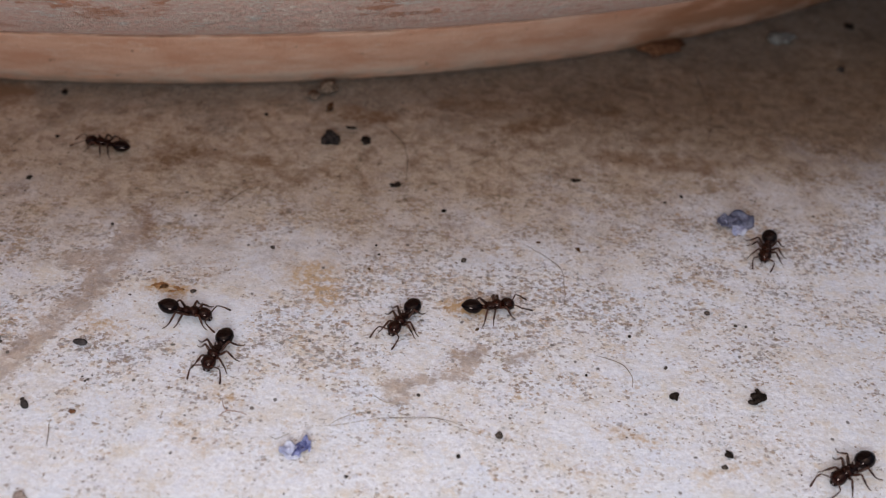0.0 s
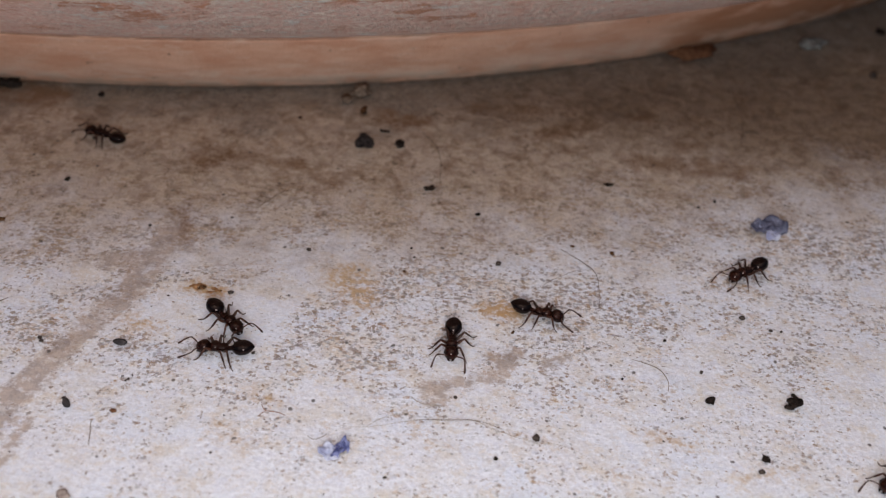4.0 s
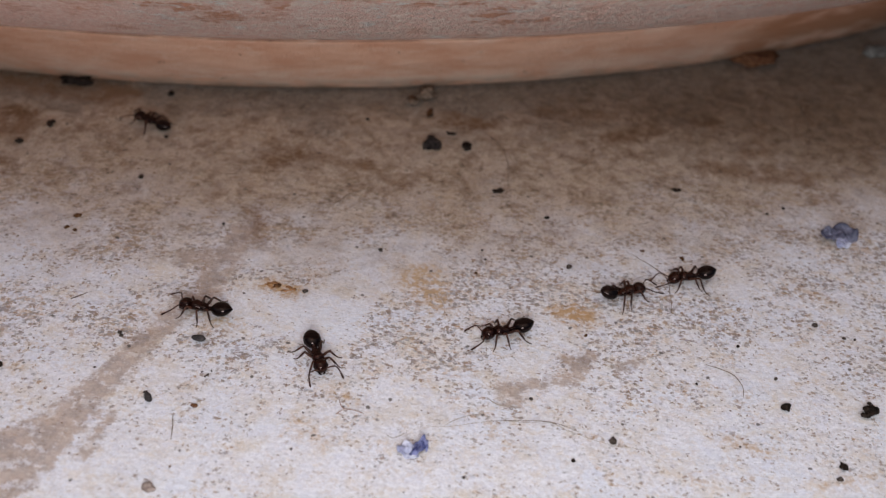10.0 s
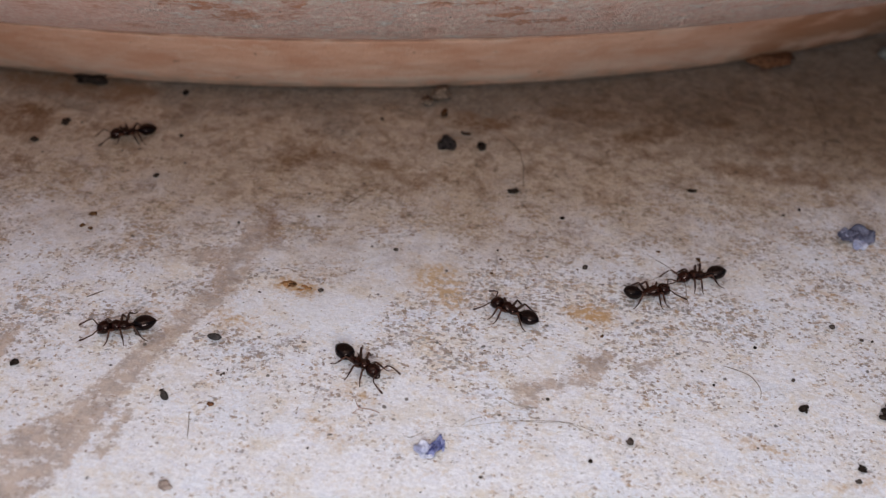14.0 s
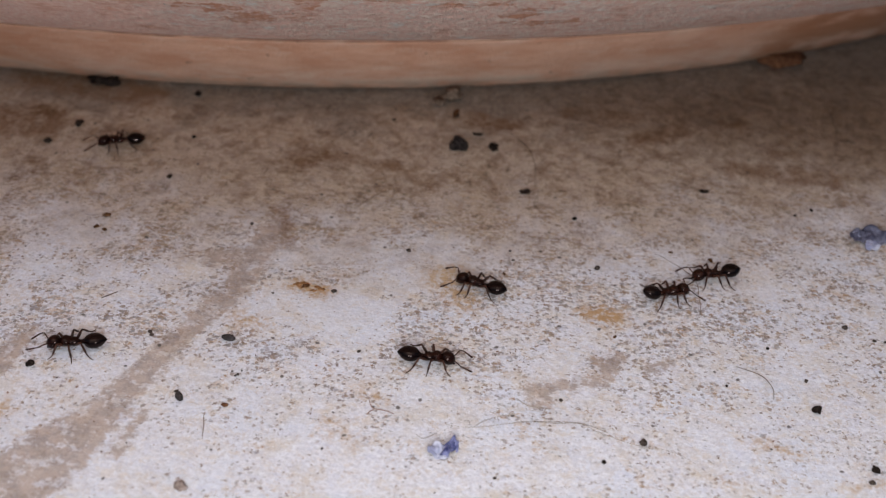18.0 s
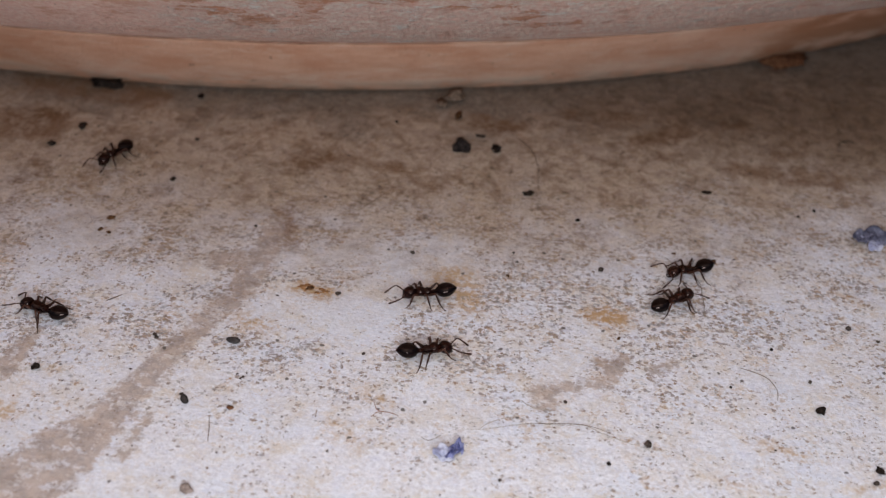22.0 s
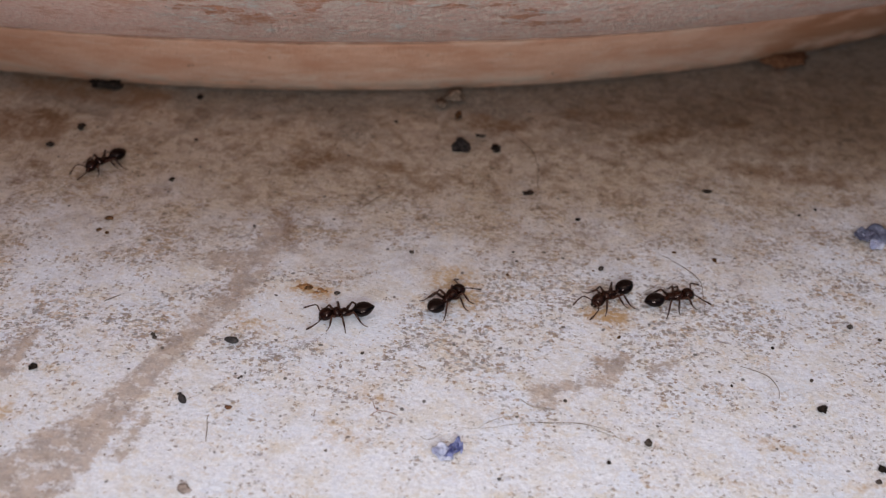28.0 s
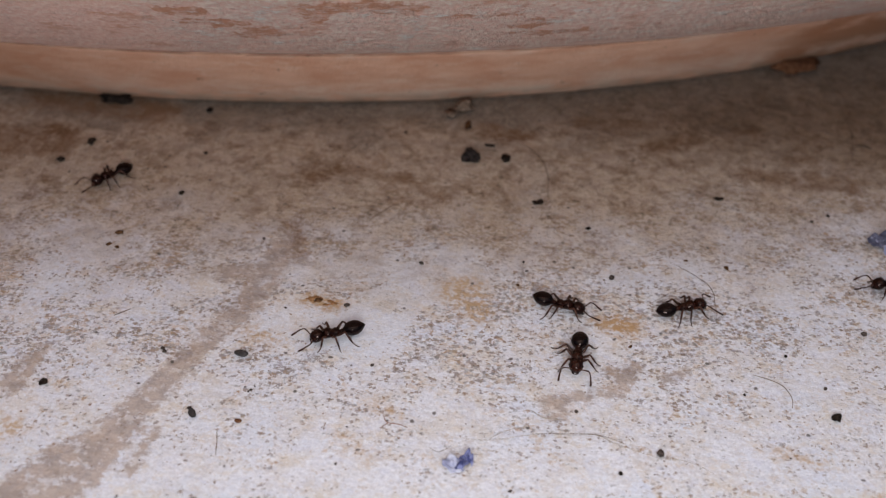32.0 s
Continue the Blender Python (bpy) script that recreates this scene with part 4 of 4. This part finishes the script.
BIG_GRAINS = [(-32.62, -17.18, 0.38), (22.91, -14.2, 0.42), (10.37, -18.99, 0.32), (-42.03, 11.46, 0.42), (-29.67, 7.52, 0.3), (-1.62, 17.06, 0.58), (-30.98, 22.22, 0.42), (-40.31, 14.81, 0.5), (25.9, -19.34, 0.33), (25.41, -20.55, 0.25), (48.09, 38.04, 0.55), (51.88, 49.05, 0.7)]
FLAT_BITS = [(1.63, 10.24, 0.5, 8), (17.68, 13.01, 0.36, 12), (-3.26, 19.47, 0.4, -5), (-5.43, 22.6, 0.36, 80)]
BROWN_BITS = [(-33.15, 1.15, 0.3), (-33.54, -0.54, 0.24), (17.15, 2.61, 0.24), (-32.76, -0.85, 0.2), (-15.19, -5.67, 0.28), (8.86, -8.26, 0.17), (0.2, -1.8, 0.16), (13.9, 3.2, 0.2)]
for i, (x, y, r) in enumerate(SMALL_GRAINS):
    crumb("grit_grain", x, y, lump(0.74 * r, 0.7, 1.2, 0.35, i), DARK if i % 3 == 1 else GREY, "tiny dark grit grain lying on the pale floor", "grit", "grit grains", 37 * i)
for i, (x, y, r) in enumerate(BIG_GRAINS):
    crumb("grit_grain", x, y, lump(0.68 * r, 0.65, 1.2, 0.5, 40 + i, 3), SOOT if i in (3, 4, 7) else GREY if i in (2, 9, 10) else DARK, "rough dark grit grain lying on the pale floor", "grit", "grit grains", 61 * i)
for i, (x, y, r, turn) in enumerate(FLAT_BITS):
    crumb("dark_flake", x, y, lump(0.58 * r, 0.3, 1.6, 0.8, 70 + i, 3), SOOT, "flat dark soil flake lying on the floor", "soil flake", "soil flakes", turn)
for i, (x, y, r) in enumerate(BROWN_BITS):
    crumb("soil_crumb", x, y, lump(0.75 * r, 0.4, 1.3, 0.6, 90 + i), UMBER, "small brown soil crumb on the floor", "soil crumb", "soil crumbs", 50 * i)
crumb("seed", -19.59, -12.6, lump(0.275, 0.75, 2.0, 0.1, 3, 3), SEED, "dark grey oval seed lying on the floor", "seed", "seeds", -6)
crumb("seed", -21.48, -19.0, lump(0.26, 0.8, 1.75, 0.12, 5, 3), SEED, "dark grey oval seed lying on the floor", "seed", "seeds", 118)
for i, (x, y, r) in enumerate([(-18.53, -15.89, 0.07), (-18.07, -16.11, 0.09), (-17.89, -15.72, 0.06), (-18.21, -16.32, 0.07), (-21.85, -18.37, 0.12), (-25.21, -12.96, 0.15)]):
    crumb("grit_grain", x, y, lump(r, 0.5, 1.3, 0.45, 150 + i), GREY, "tiny grey grit grain lying on the pale floor", "grit", "grit grains", 53 * i)
crumb("clay_crumb", -18.23, -19.29, lump(0.17, 0.6, 1.3, 0.4, 161), CHIP, "tiny orange clay crumb on the pale floor", "clay crumb", "clay crumbs", 10)
for i, (x, y, r, turn) in enumerate([(-15.7, -5.45, 0.2, 12), (-15.15, -5.3, 0.13, -4), (-15.3, -5.75, 0.14, 30), (-14.0, -5.85, 0.2, -14), (-14.5, -6.1, 0.12, 20)]):
    crumb("ochre_crust", x, y, lump(r, 0.16, 1.7, 0.9, 170 + i, 3), OCHRE, "thin orange-brown crust fragment stuck to the floor", "crust", "crust fragments", turn)
crumb("pale_pebble", -19.28, -26.76, lump(0.33, 0.5, 1.2, 0.4, 8, 3), TAN, "grey-brown pebble on the floor", "pebble", "", 20)
crumb("pale_pebble", 42.8, 44.3, lump(1.0, 0.5, 1.3, 0.5, 11, 3), PALE, "pale lime crumb in the shade beside the pot", "pebble", "", 10)


def fine_grit():
    """Countless tiny specks of soil, thicker in some places than in others."""
    rng = random.Random(11)
    points, faces = [], []
    while len(faces) < 8 * 620:
        x, y = rng.uniform(-45, 45), rng.uniform(-27, 24)
        if noise.noise(Vector((x * 0.11, y * 0.16, 3.0))) + rng.uniform(-0.5, 0.5) < 0.12:
            continue
        r, turn, long = rng.uniform(0.03, 0.07) * (1.6 if rng.random() < 0.12 else 1.0), rng.uniform(0, math.pi), rng.uniform(1.0, 2.2)
        base = len(points)
        c, n = math.cos(turn), math.sin(turn)
        for u, v, w in ((long, 0, 0.4), (0, 1, 0.4), (-long, 0, 0.4), (0, -1, 0.4), (0.2, 0.1, 1.0), (0, 0, -0.6)):
            points.append(((x + r * (u * c - v * n)) * MM, (y + r * (u * n + v * c)) * MM, r * w * 0.8 * MM))
        for i in range(4):
            faces += [(base + i, base + (i + 1) % 4, base + 4), (base + (i + 1) % 4, base + i, base + 5)]
    mesh = bpy.data.meshes.new("fine_grit")
    mesh.from_pydata(points, [], faces)
    mesh.materials.append(GRIT)
    return tagged(new("fine_grit", mesh), "countless tiny dark and rusty soil specks on the floor", "grit", kind="stuff")


fine_grit()


crumb("soil_clod", -40.4, 22.9, lump(0.75, 0.5, 1.9, 0.7, 201, 3), DARK, "dark crumbly soil clod against the pot", "soil clod", "", 4)


def triangle_stone():
    """A broken three-cornered chip with a knobbly top."""
    bm = bmesh.new()
    bmesh.ops.create_icosphere(bm, subdivisions=4, radius=1.0)
    corners = [Vector((-0.85, -0.7, 0)), Vector((0.95, -0.55, 0)), Vector((-0.25, 1.05, 0))]
    for v in bm.verts:
        p = v.co.copy()
        a = math.atan2(p.y, p.x)
        reach = 0.52 + max(0.0, max(c.normalized().dot(Vector((math.cos(a), math.sin(a), 0))) for c in corners)) ** 5 * 0.52
        flat = Vector((p.x, p.y, 0)) * reach
        cut = noise.cell(p * 1.7 + Vector((4, 2, 8))) * 0.05 + 0.16 * noise.noise(p * 2.2) + 0.10 * noise.noise(p * 5.5)
        v.co = (flat * (1 + 0.5 * cut) + Vector((0, 0, max(-0.05, 0.42 + 0.55 * p.z + 0.8 * cut * (p.z > -0.3))))) * MM
    for v in bm.verts:
        if v.co.z < 0.2 * MM:
            v.co.z = max(v.co.z - 0.2 * MM, -0.03 * MM)
    return bm


crumb("stone_chip", -4.87, 16.9, triangle_stone(), COAL, "dark angular three-cornered stone chip", "stone chip", smooth=False)


def sooty_cluster():
    bm = bmesh.new()
    rng = random.Random(5)
    for i in range(22):
        one = lump(rng.uniform(0.10, 0.26), 0.8, 1.3, 0.5, 120 + i, 2)
        off = Vector((rng.gauss(0, 0.22), rng.gauss(0, 0.25), rng.uniform(0, 0.26))) * MM
        bmesh.ops.translate(one, verts=one.verts, vec=off)
        mesh = bpy.data.meshes.new("lump")
        one.to_mesh(mesh)
        one.free()
        bm.from_mesh(mesh)
        bpy.data.meshes.remove(mesh)
    return bm


crumb("soil_clod", 28.82, -13.89, sooty_cluster(), DARK, "ragged black soil clod on the floor", "soil clod")


def crumpled(wide, deep, seed, rise, thick=0.05, ragged=1.0, rings=9, around=36):
    """A crumpled scrap of film with thickness, in millimetres."""
    bm = bmesh.new()
    spots = []
    for j in range(rings + 1):
        for i in range(around):
            a, s = 2 * math.pi * i / around, max(j, 0.001) / rings
            reach = 0.9 + ragged * (0.16 * math.sin(2 * a + seed) + 0.09 * math.sin(5 * a + 2 * seed))
            u, v = s * reach * math.cos(a), s * reach * math.sin(a)
            z = rise * (0.5 * noise.noise(Vector((u * 1.4, v * 1.4, seed))) + 0.25 * noise.noise(Vector((u * 3.4, v * 3.4, seed + 4))) + 0.5 * v)
            spots.append((u * wide, v * deep, z))
    low = min(p[2] for p in spots)
    sheets = [[bm.verts.new(Vector((p[0], p[1], p[2] - low + lift)) * MM) for p in spots] for lift in (-0.01, thick)]
    for sheet in sheets:
        for j in range(rings):
            for i in range(around):
                k = (i + 1) % around
                bm.faces.new((sheet[j * around + i], sheet[j * around + k], sheet[(j + 1) * around + k], sheet[(j + 1) * around + i]))
    edge = rings * around
    for i in range(around):
        k = (i + 1) % around
        bm.faces.new((sheets[0][edge + i], sheets[0][edge + k], sheets[1][edge + k], sheets[1][edge + i]))
    bmesh.ops.recalc_face_normals(bm, faces=bm.faces)
    return bm


scrap = tagged(new("film_scrap"), "crumpled blue-grey translucent plastic film scrap on the floor", "plastic scrap")
scrap.location = (0.0310, 0.0074, 0)
part("film", crumpled(1.25, 0.95, 2.0, 0.8, ragged=0.25), FILM, scrap).matrix_basis = pose(0.55 * MM, 0.3 * MM, 0, 0, 0, -12)
part("side_fold", crumpled(0.95, 0.6, 4.0, 0.5, ragged=0.5), FILM, scrap).matrix_basis = pose(-0.85 * MM, 0.05 * MM, 0.0001, 0, 0, 38)
part("pale_fold", crumpled(0.4, 0.3, 5.0, 0.4, ragged=0.6), CELLO, scrap, "pale translucent fold of the film").matrix_basis = pose(-1.0 * MM, 0.0, 0.0003, 0, 0, 15)
part("pale_fold", crumpled(0.75, 0.6, 8.0, 0.5, ragged=0.5), CELLO, scrap, "pale translucent fold of the film").matrix_basis = pose(0.3 * MM, -0.75 * MM, 0, 0, 0, 30)
lilac = tagged(new("film_scrap"), "small crumpled lilac and dark blue plastic film scrap", "plastic scrap")
lilac.location = (-0.0031, -0.0216, 0)
part("film", crumpled(0.72, 0.7, 3.3, 0.5), CELLO, lilac).matrix_basis = pose(-0.2 * MM, -0.1 * MM, 0, 0, 0, 25)
part("blue_fold", crumpled(0.42, 0.75, 6.1, 0.8), INK, lilac, "dark blue printed fold").matrix_basis = pose(0.42 * MM, 0.1 * MM, 0, 0, 0, -25)
part("blue_fold", crumpled(0.3, 0.35, 9.4, 0.6), INK, lilac, "dark blue printed fold").matrix_basis = pose(0.8 * MM, 0.45 * MM, 0, 0, 0, 10)
crumb("dried_bud", -6.1, 25.9, lump(0.75, 0.8, 1.3, 0.6, 31, 3), STRAW, "dry straw-coloured plant crumb against the pot", "plant crumb", "", 30)
crumb("dried_bud", -7.4, 24.6, lump(0.5, 0.6, 1.4, 0.6, 33), STRAW, "dry straw-coloured plant crumb against the pot", "plant crumb", "", 70)
crumb("dark_flake", -5.6, 22.9, lump(0.3, 0.5, 2.2, 0.5, 77), UMBER, "thin brown soil flake beside a dry plant crumb", "soil flake", "soil flakes", 80)
crumb("clay_chip", 28.8, 40.2, lump(1.5, 0.35, 1.7, 0.45, 17, 3), CHIP, "flat orange terracotta chip under the pot's edge", "clay chip", "", 18)


def broken_shard():
    """A broken slab of fired clay with uneven sides, in millimetres."""
    bm = bmesh.new()
    bmesh.ops.create_cube(bm, size=1.0)
    bmesh.ops.subdivide_edges(bm, edges=bm.edges[:], cuts=9, use_grid_fill=True)
    for v in bm.verts:
        p = v.co.copy()
        squash = 1 - 0.16 * (abs(p.x) * 2) ** 6 * (abs(p.z) * 2) ** 6
        k = noise.noise(p * 2.3) * 0.9 + noise.noise(p * 7.0) * 0.25
        v.co = Vector((p.x * 17 * squash + k, p.y * 19 + k * 1.2, max(0.0, (p.z + 0.5) * 9 * squash + (k * 0.7 if p.z > -0.45 else 0)))) * MM
    return bm


crumb("clay_shard", 66.0, 36.5, broken_shard(), CHIP, "brown broken terracotta shard lying beside the pot", "clay shard", "", -6)


def fibre(points, thick, material, label, lift=0.12):
    """A fine fibre along the floor, smoothed between its turns."""
    pts = [Vector((x, y, 0)) for x, y in points]
    line = []
    for i in range(len(pts) - 1):
        a, b, c, d = pts[max(i - 1, 0)], pts[i], pts[i + 1], pts[min(i + 2, len(pts) - 1)]
        for k in range(6):
            s = k / 6
            line.append(0.5 * (2 * b + (c - a) * s + (2 * a - 5 * b + 4 * c - d) * s * s + (3 * b - a - 3 * c + d) * s ** 3))
    line.append(pts[-1])
    n = len(line) - 1
    for i, p in enumerate(line):
        p.z = thick * 0.9 + lift * math.sin(math.pi * i / n)
        p.x += 0.12 * noise.noise(p * 0.8)
    ob = part("fibre", tube(bmesh.new(), line, [thick * (0.6 + 0.4 * math.sin(math.pi * i / n)) for i in range(n + 1)], 5), material, None, label)
    return tagged(ob, label, "fibre", "fibres on the floor")


fibre([(-0.2, 20.3), (1.38, 18.08), (2.29, 15.43), (2.42, 11.18)], 0.038, HAIR, "curved dark plant hair on the floor")
fibre([(31.83, 35.86), (32.01, 30.46), (32.0, 25.95), (31.05, 21.56)], 0.036, HAIR, "curved dark plant hair on the floor")
fibre([(12.83, 2.77), (14.63, 1.05), (15.69, -0.7), (15.69, -4.59)], 0.03, TAN_HAIR, "curved dark plant hair on the floor")
fibre([(10.78, -2.67), (12.48, -1.26), (13.65, -0.4), (14.5, 0.28)], 0.018, TAN_HAIR, "fine brown rootlet on the floor")
fibre([(-3.13, -19.0), (-1.02, -19.0), (2.17, -18.05), (4.42, -17.9), (6.12, -17.7), (7.23, -18.25), (9.7, -19.15), (12.2, -19.45), (14.0, -20.45)], 0.016, PALE_HAIR, "long fine pale rootlet on the floor", 0.03)
fibre([(-1.16, -19.0), (0.05, -18.0), (1.58, -17.4)], 0.018, PALE_HAIR, "fine pale side rootlet on the floor", 0.03)
fibre([(17.66, -10.23), (19.36, -11.08), (20.06, -12.12), (19.99, -13.41)], 0.03, TAN_HAIR, "fine brown rootlet on the floor")
fibre([(-12.81, 5.46), (-11.6, 7.4), (-10.41, 8.66)], 0.03, TAN_HAIR, "fine brown rootlet on the floor")
fibre([(-23.27, 9.31), (-21.84, 9.26), (-21.6, 10.33), (-22.75, 11.09)], 0.03, TAN_HAIR, "hooked brown rootlet on the floor")
fibre([(-19.4, -20.19), (-18.96, -22.5)], 0.03, TAN_HAIR, "fine brown rootlet on the floor")
fibre([(-2.5, -10.79), (-2.11, -12.16), (-1.34, -13.14)], 0.02, PALE_HAIR, "pale thin fibre on the floor", 0.03)
fibre([(-8.59, -17.28), (-8.3, -17.9), (-7.98, -18.24), (-7.3, -18.3), (-6.71, -18.5)], 0.035, PINK_HAIR, "short forked pinkish rootlet on the floor", 0.05)
fibre([(-7.98, -18.24), (-8.25, -18.5), (-8.5, -18.82)], 0.03, PINK_HAIR, "short forked pinkish rootlet on the floor", 0.03)
fibre([(-30.15, -9.39), (-29.7, -9.0), (-29.2, -8.46)], 0.04, HAIR, "short dark rootlet on the floor", 0.02)
fibre([(-5.0, -20.2), (-4.4, -20.5), (-3.6, -19.85)], 0.018, TAN_HAIR, "fine brown rootlet beside a film scrap", 0.02)
fibre([(1.9, -18.09), (4.11, -17.86), (6.25, -17.75), (8.06, -18.28)], 0.018, TAN_HAIR, "fine brown rootlet on the floor")
fibre([(1.64, -15.8), (2.53, -16.57), (4.03, -16.54)], 0.03, PALE_HAIR, "short pale rootlet on the floor")
fibre([(7.38, 14.77), (8.52, 14.78), (9.77, 16.15)], 0.028, TAN_HAIR, "fine brown rootlet on the floor")
fibre([(31.67, 23.97), (32.5, 24.2), (33.46, 23.86)], 0.06, HAIR, "short dark rootlet on the floor")


# ---- what moves ----


def between(rows, t):
    """Place and heading on a track at t seconds."""
    for a, b in zip(rows, rows[1:]):
        if t <= b[0]:
            s = (t - a[0]) / (b[0] - a[0])
            return [p + (q - p) * s for p, q in zip(a[1:], b[1:])]
    return list(rows[-1][1:])


def motions():
    for n, (key, ant) in enumerate(ANTS.items()):
        rows = TRACKS[key]
        walk(ant, [(t, pose(x * MM, y * MM, 0, 0, 0, a)) for t, x, y, a in rows])
        # how far the legs have stepped by each time
        times = [round(0.2 * i, 1) for i in range(161)]
        stepped, old = [0.0], between(rows, 0)
        for t in times[1:]:
            now = between(rows, t)
            stepped.append(stepped[-1] + math.hypot(now[0] - old[0], now[1] - old[1]) / 2.3 + abs(now[2] - old[2]) / 110)
            old = now
        legs = [p for p in ant.children if p.name.split(".")[0] == "leg"]
        for i, leg in enumerate(legs):
            side = 1 if leg.location.y > 0 else -1
            home = leg.location.copy()
            odd = (i % 3 + (0 if side > 0 else 1)) % 2
            rest = 9 * math.sin(5.1 * n + 2.3 * i)
            keys = []
            for t, s in zip(times, stepped):
                a = 2 * math.pi * (s + 0.5 * odd + 0.07 * n)
                swing = rest + 17 * math.sin(a)
                lift = 7 * max(0.0, math.cos(a))
                keys.append((t, Matrix.Translation(home) @ pose(0, 0, 0, side * lift, 0, side * swing)))
            walk(leg, keys)
        for i, feeler in enumerate(p for p in ant.children if p.name.split(".")[0] == "antenna"):
            home, side = feeler.location.copy(), 1 if feeler.location.y > 0 else -1
            keys = []
            for k in range(81):
                t = 0.4 * k
                turn = 16 * math.sin(1.3 * t + n + 2.1 * i) + 9 * math.sin(2.9 * t + 1.7 * n + i)
                tilt = 7 * math.sin(1.9 * t + 2.2 * n + 1.4 * i)
                keys.append((t, Matrix.Translation(home) @ pose(0, 0, 0, 0, tilt, turn)))
            walk(feeler, keys)
        for gaster in (p for p in ant.children if p.name.split(".")[0] == "gaster"):
            home = gaster.location.copy()
            high = {"ant_E": [(0, 12), (3, 8), (6, 10), (9, 24), (14, 22), (18, 20), (20, 14), (22, 0), (32, 0)], "ant_A": [(0, 0), (32, 0)]}.get(key, [(0, 6), (8, 12), (16, 4), (24, 10), (32, 6)])
            walk(gaster, [(t, Matrix.Translation(home) @ pose(0, 0, 0, 0, a, 0)) for t, a in high])


motions()
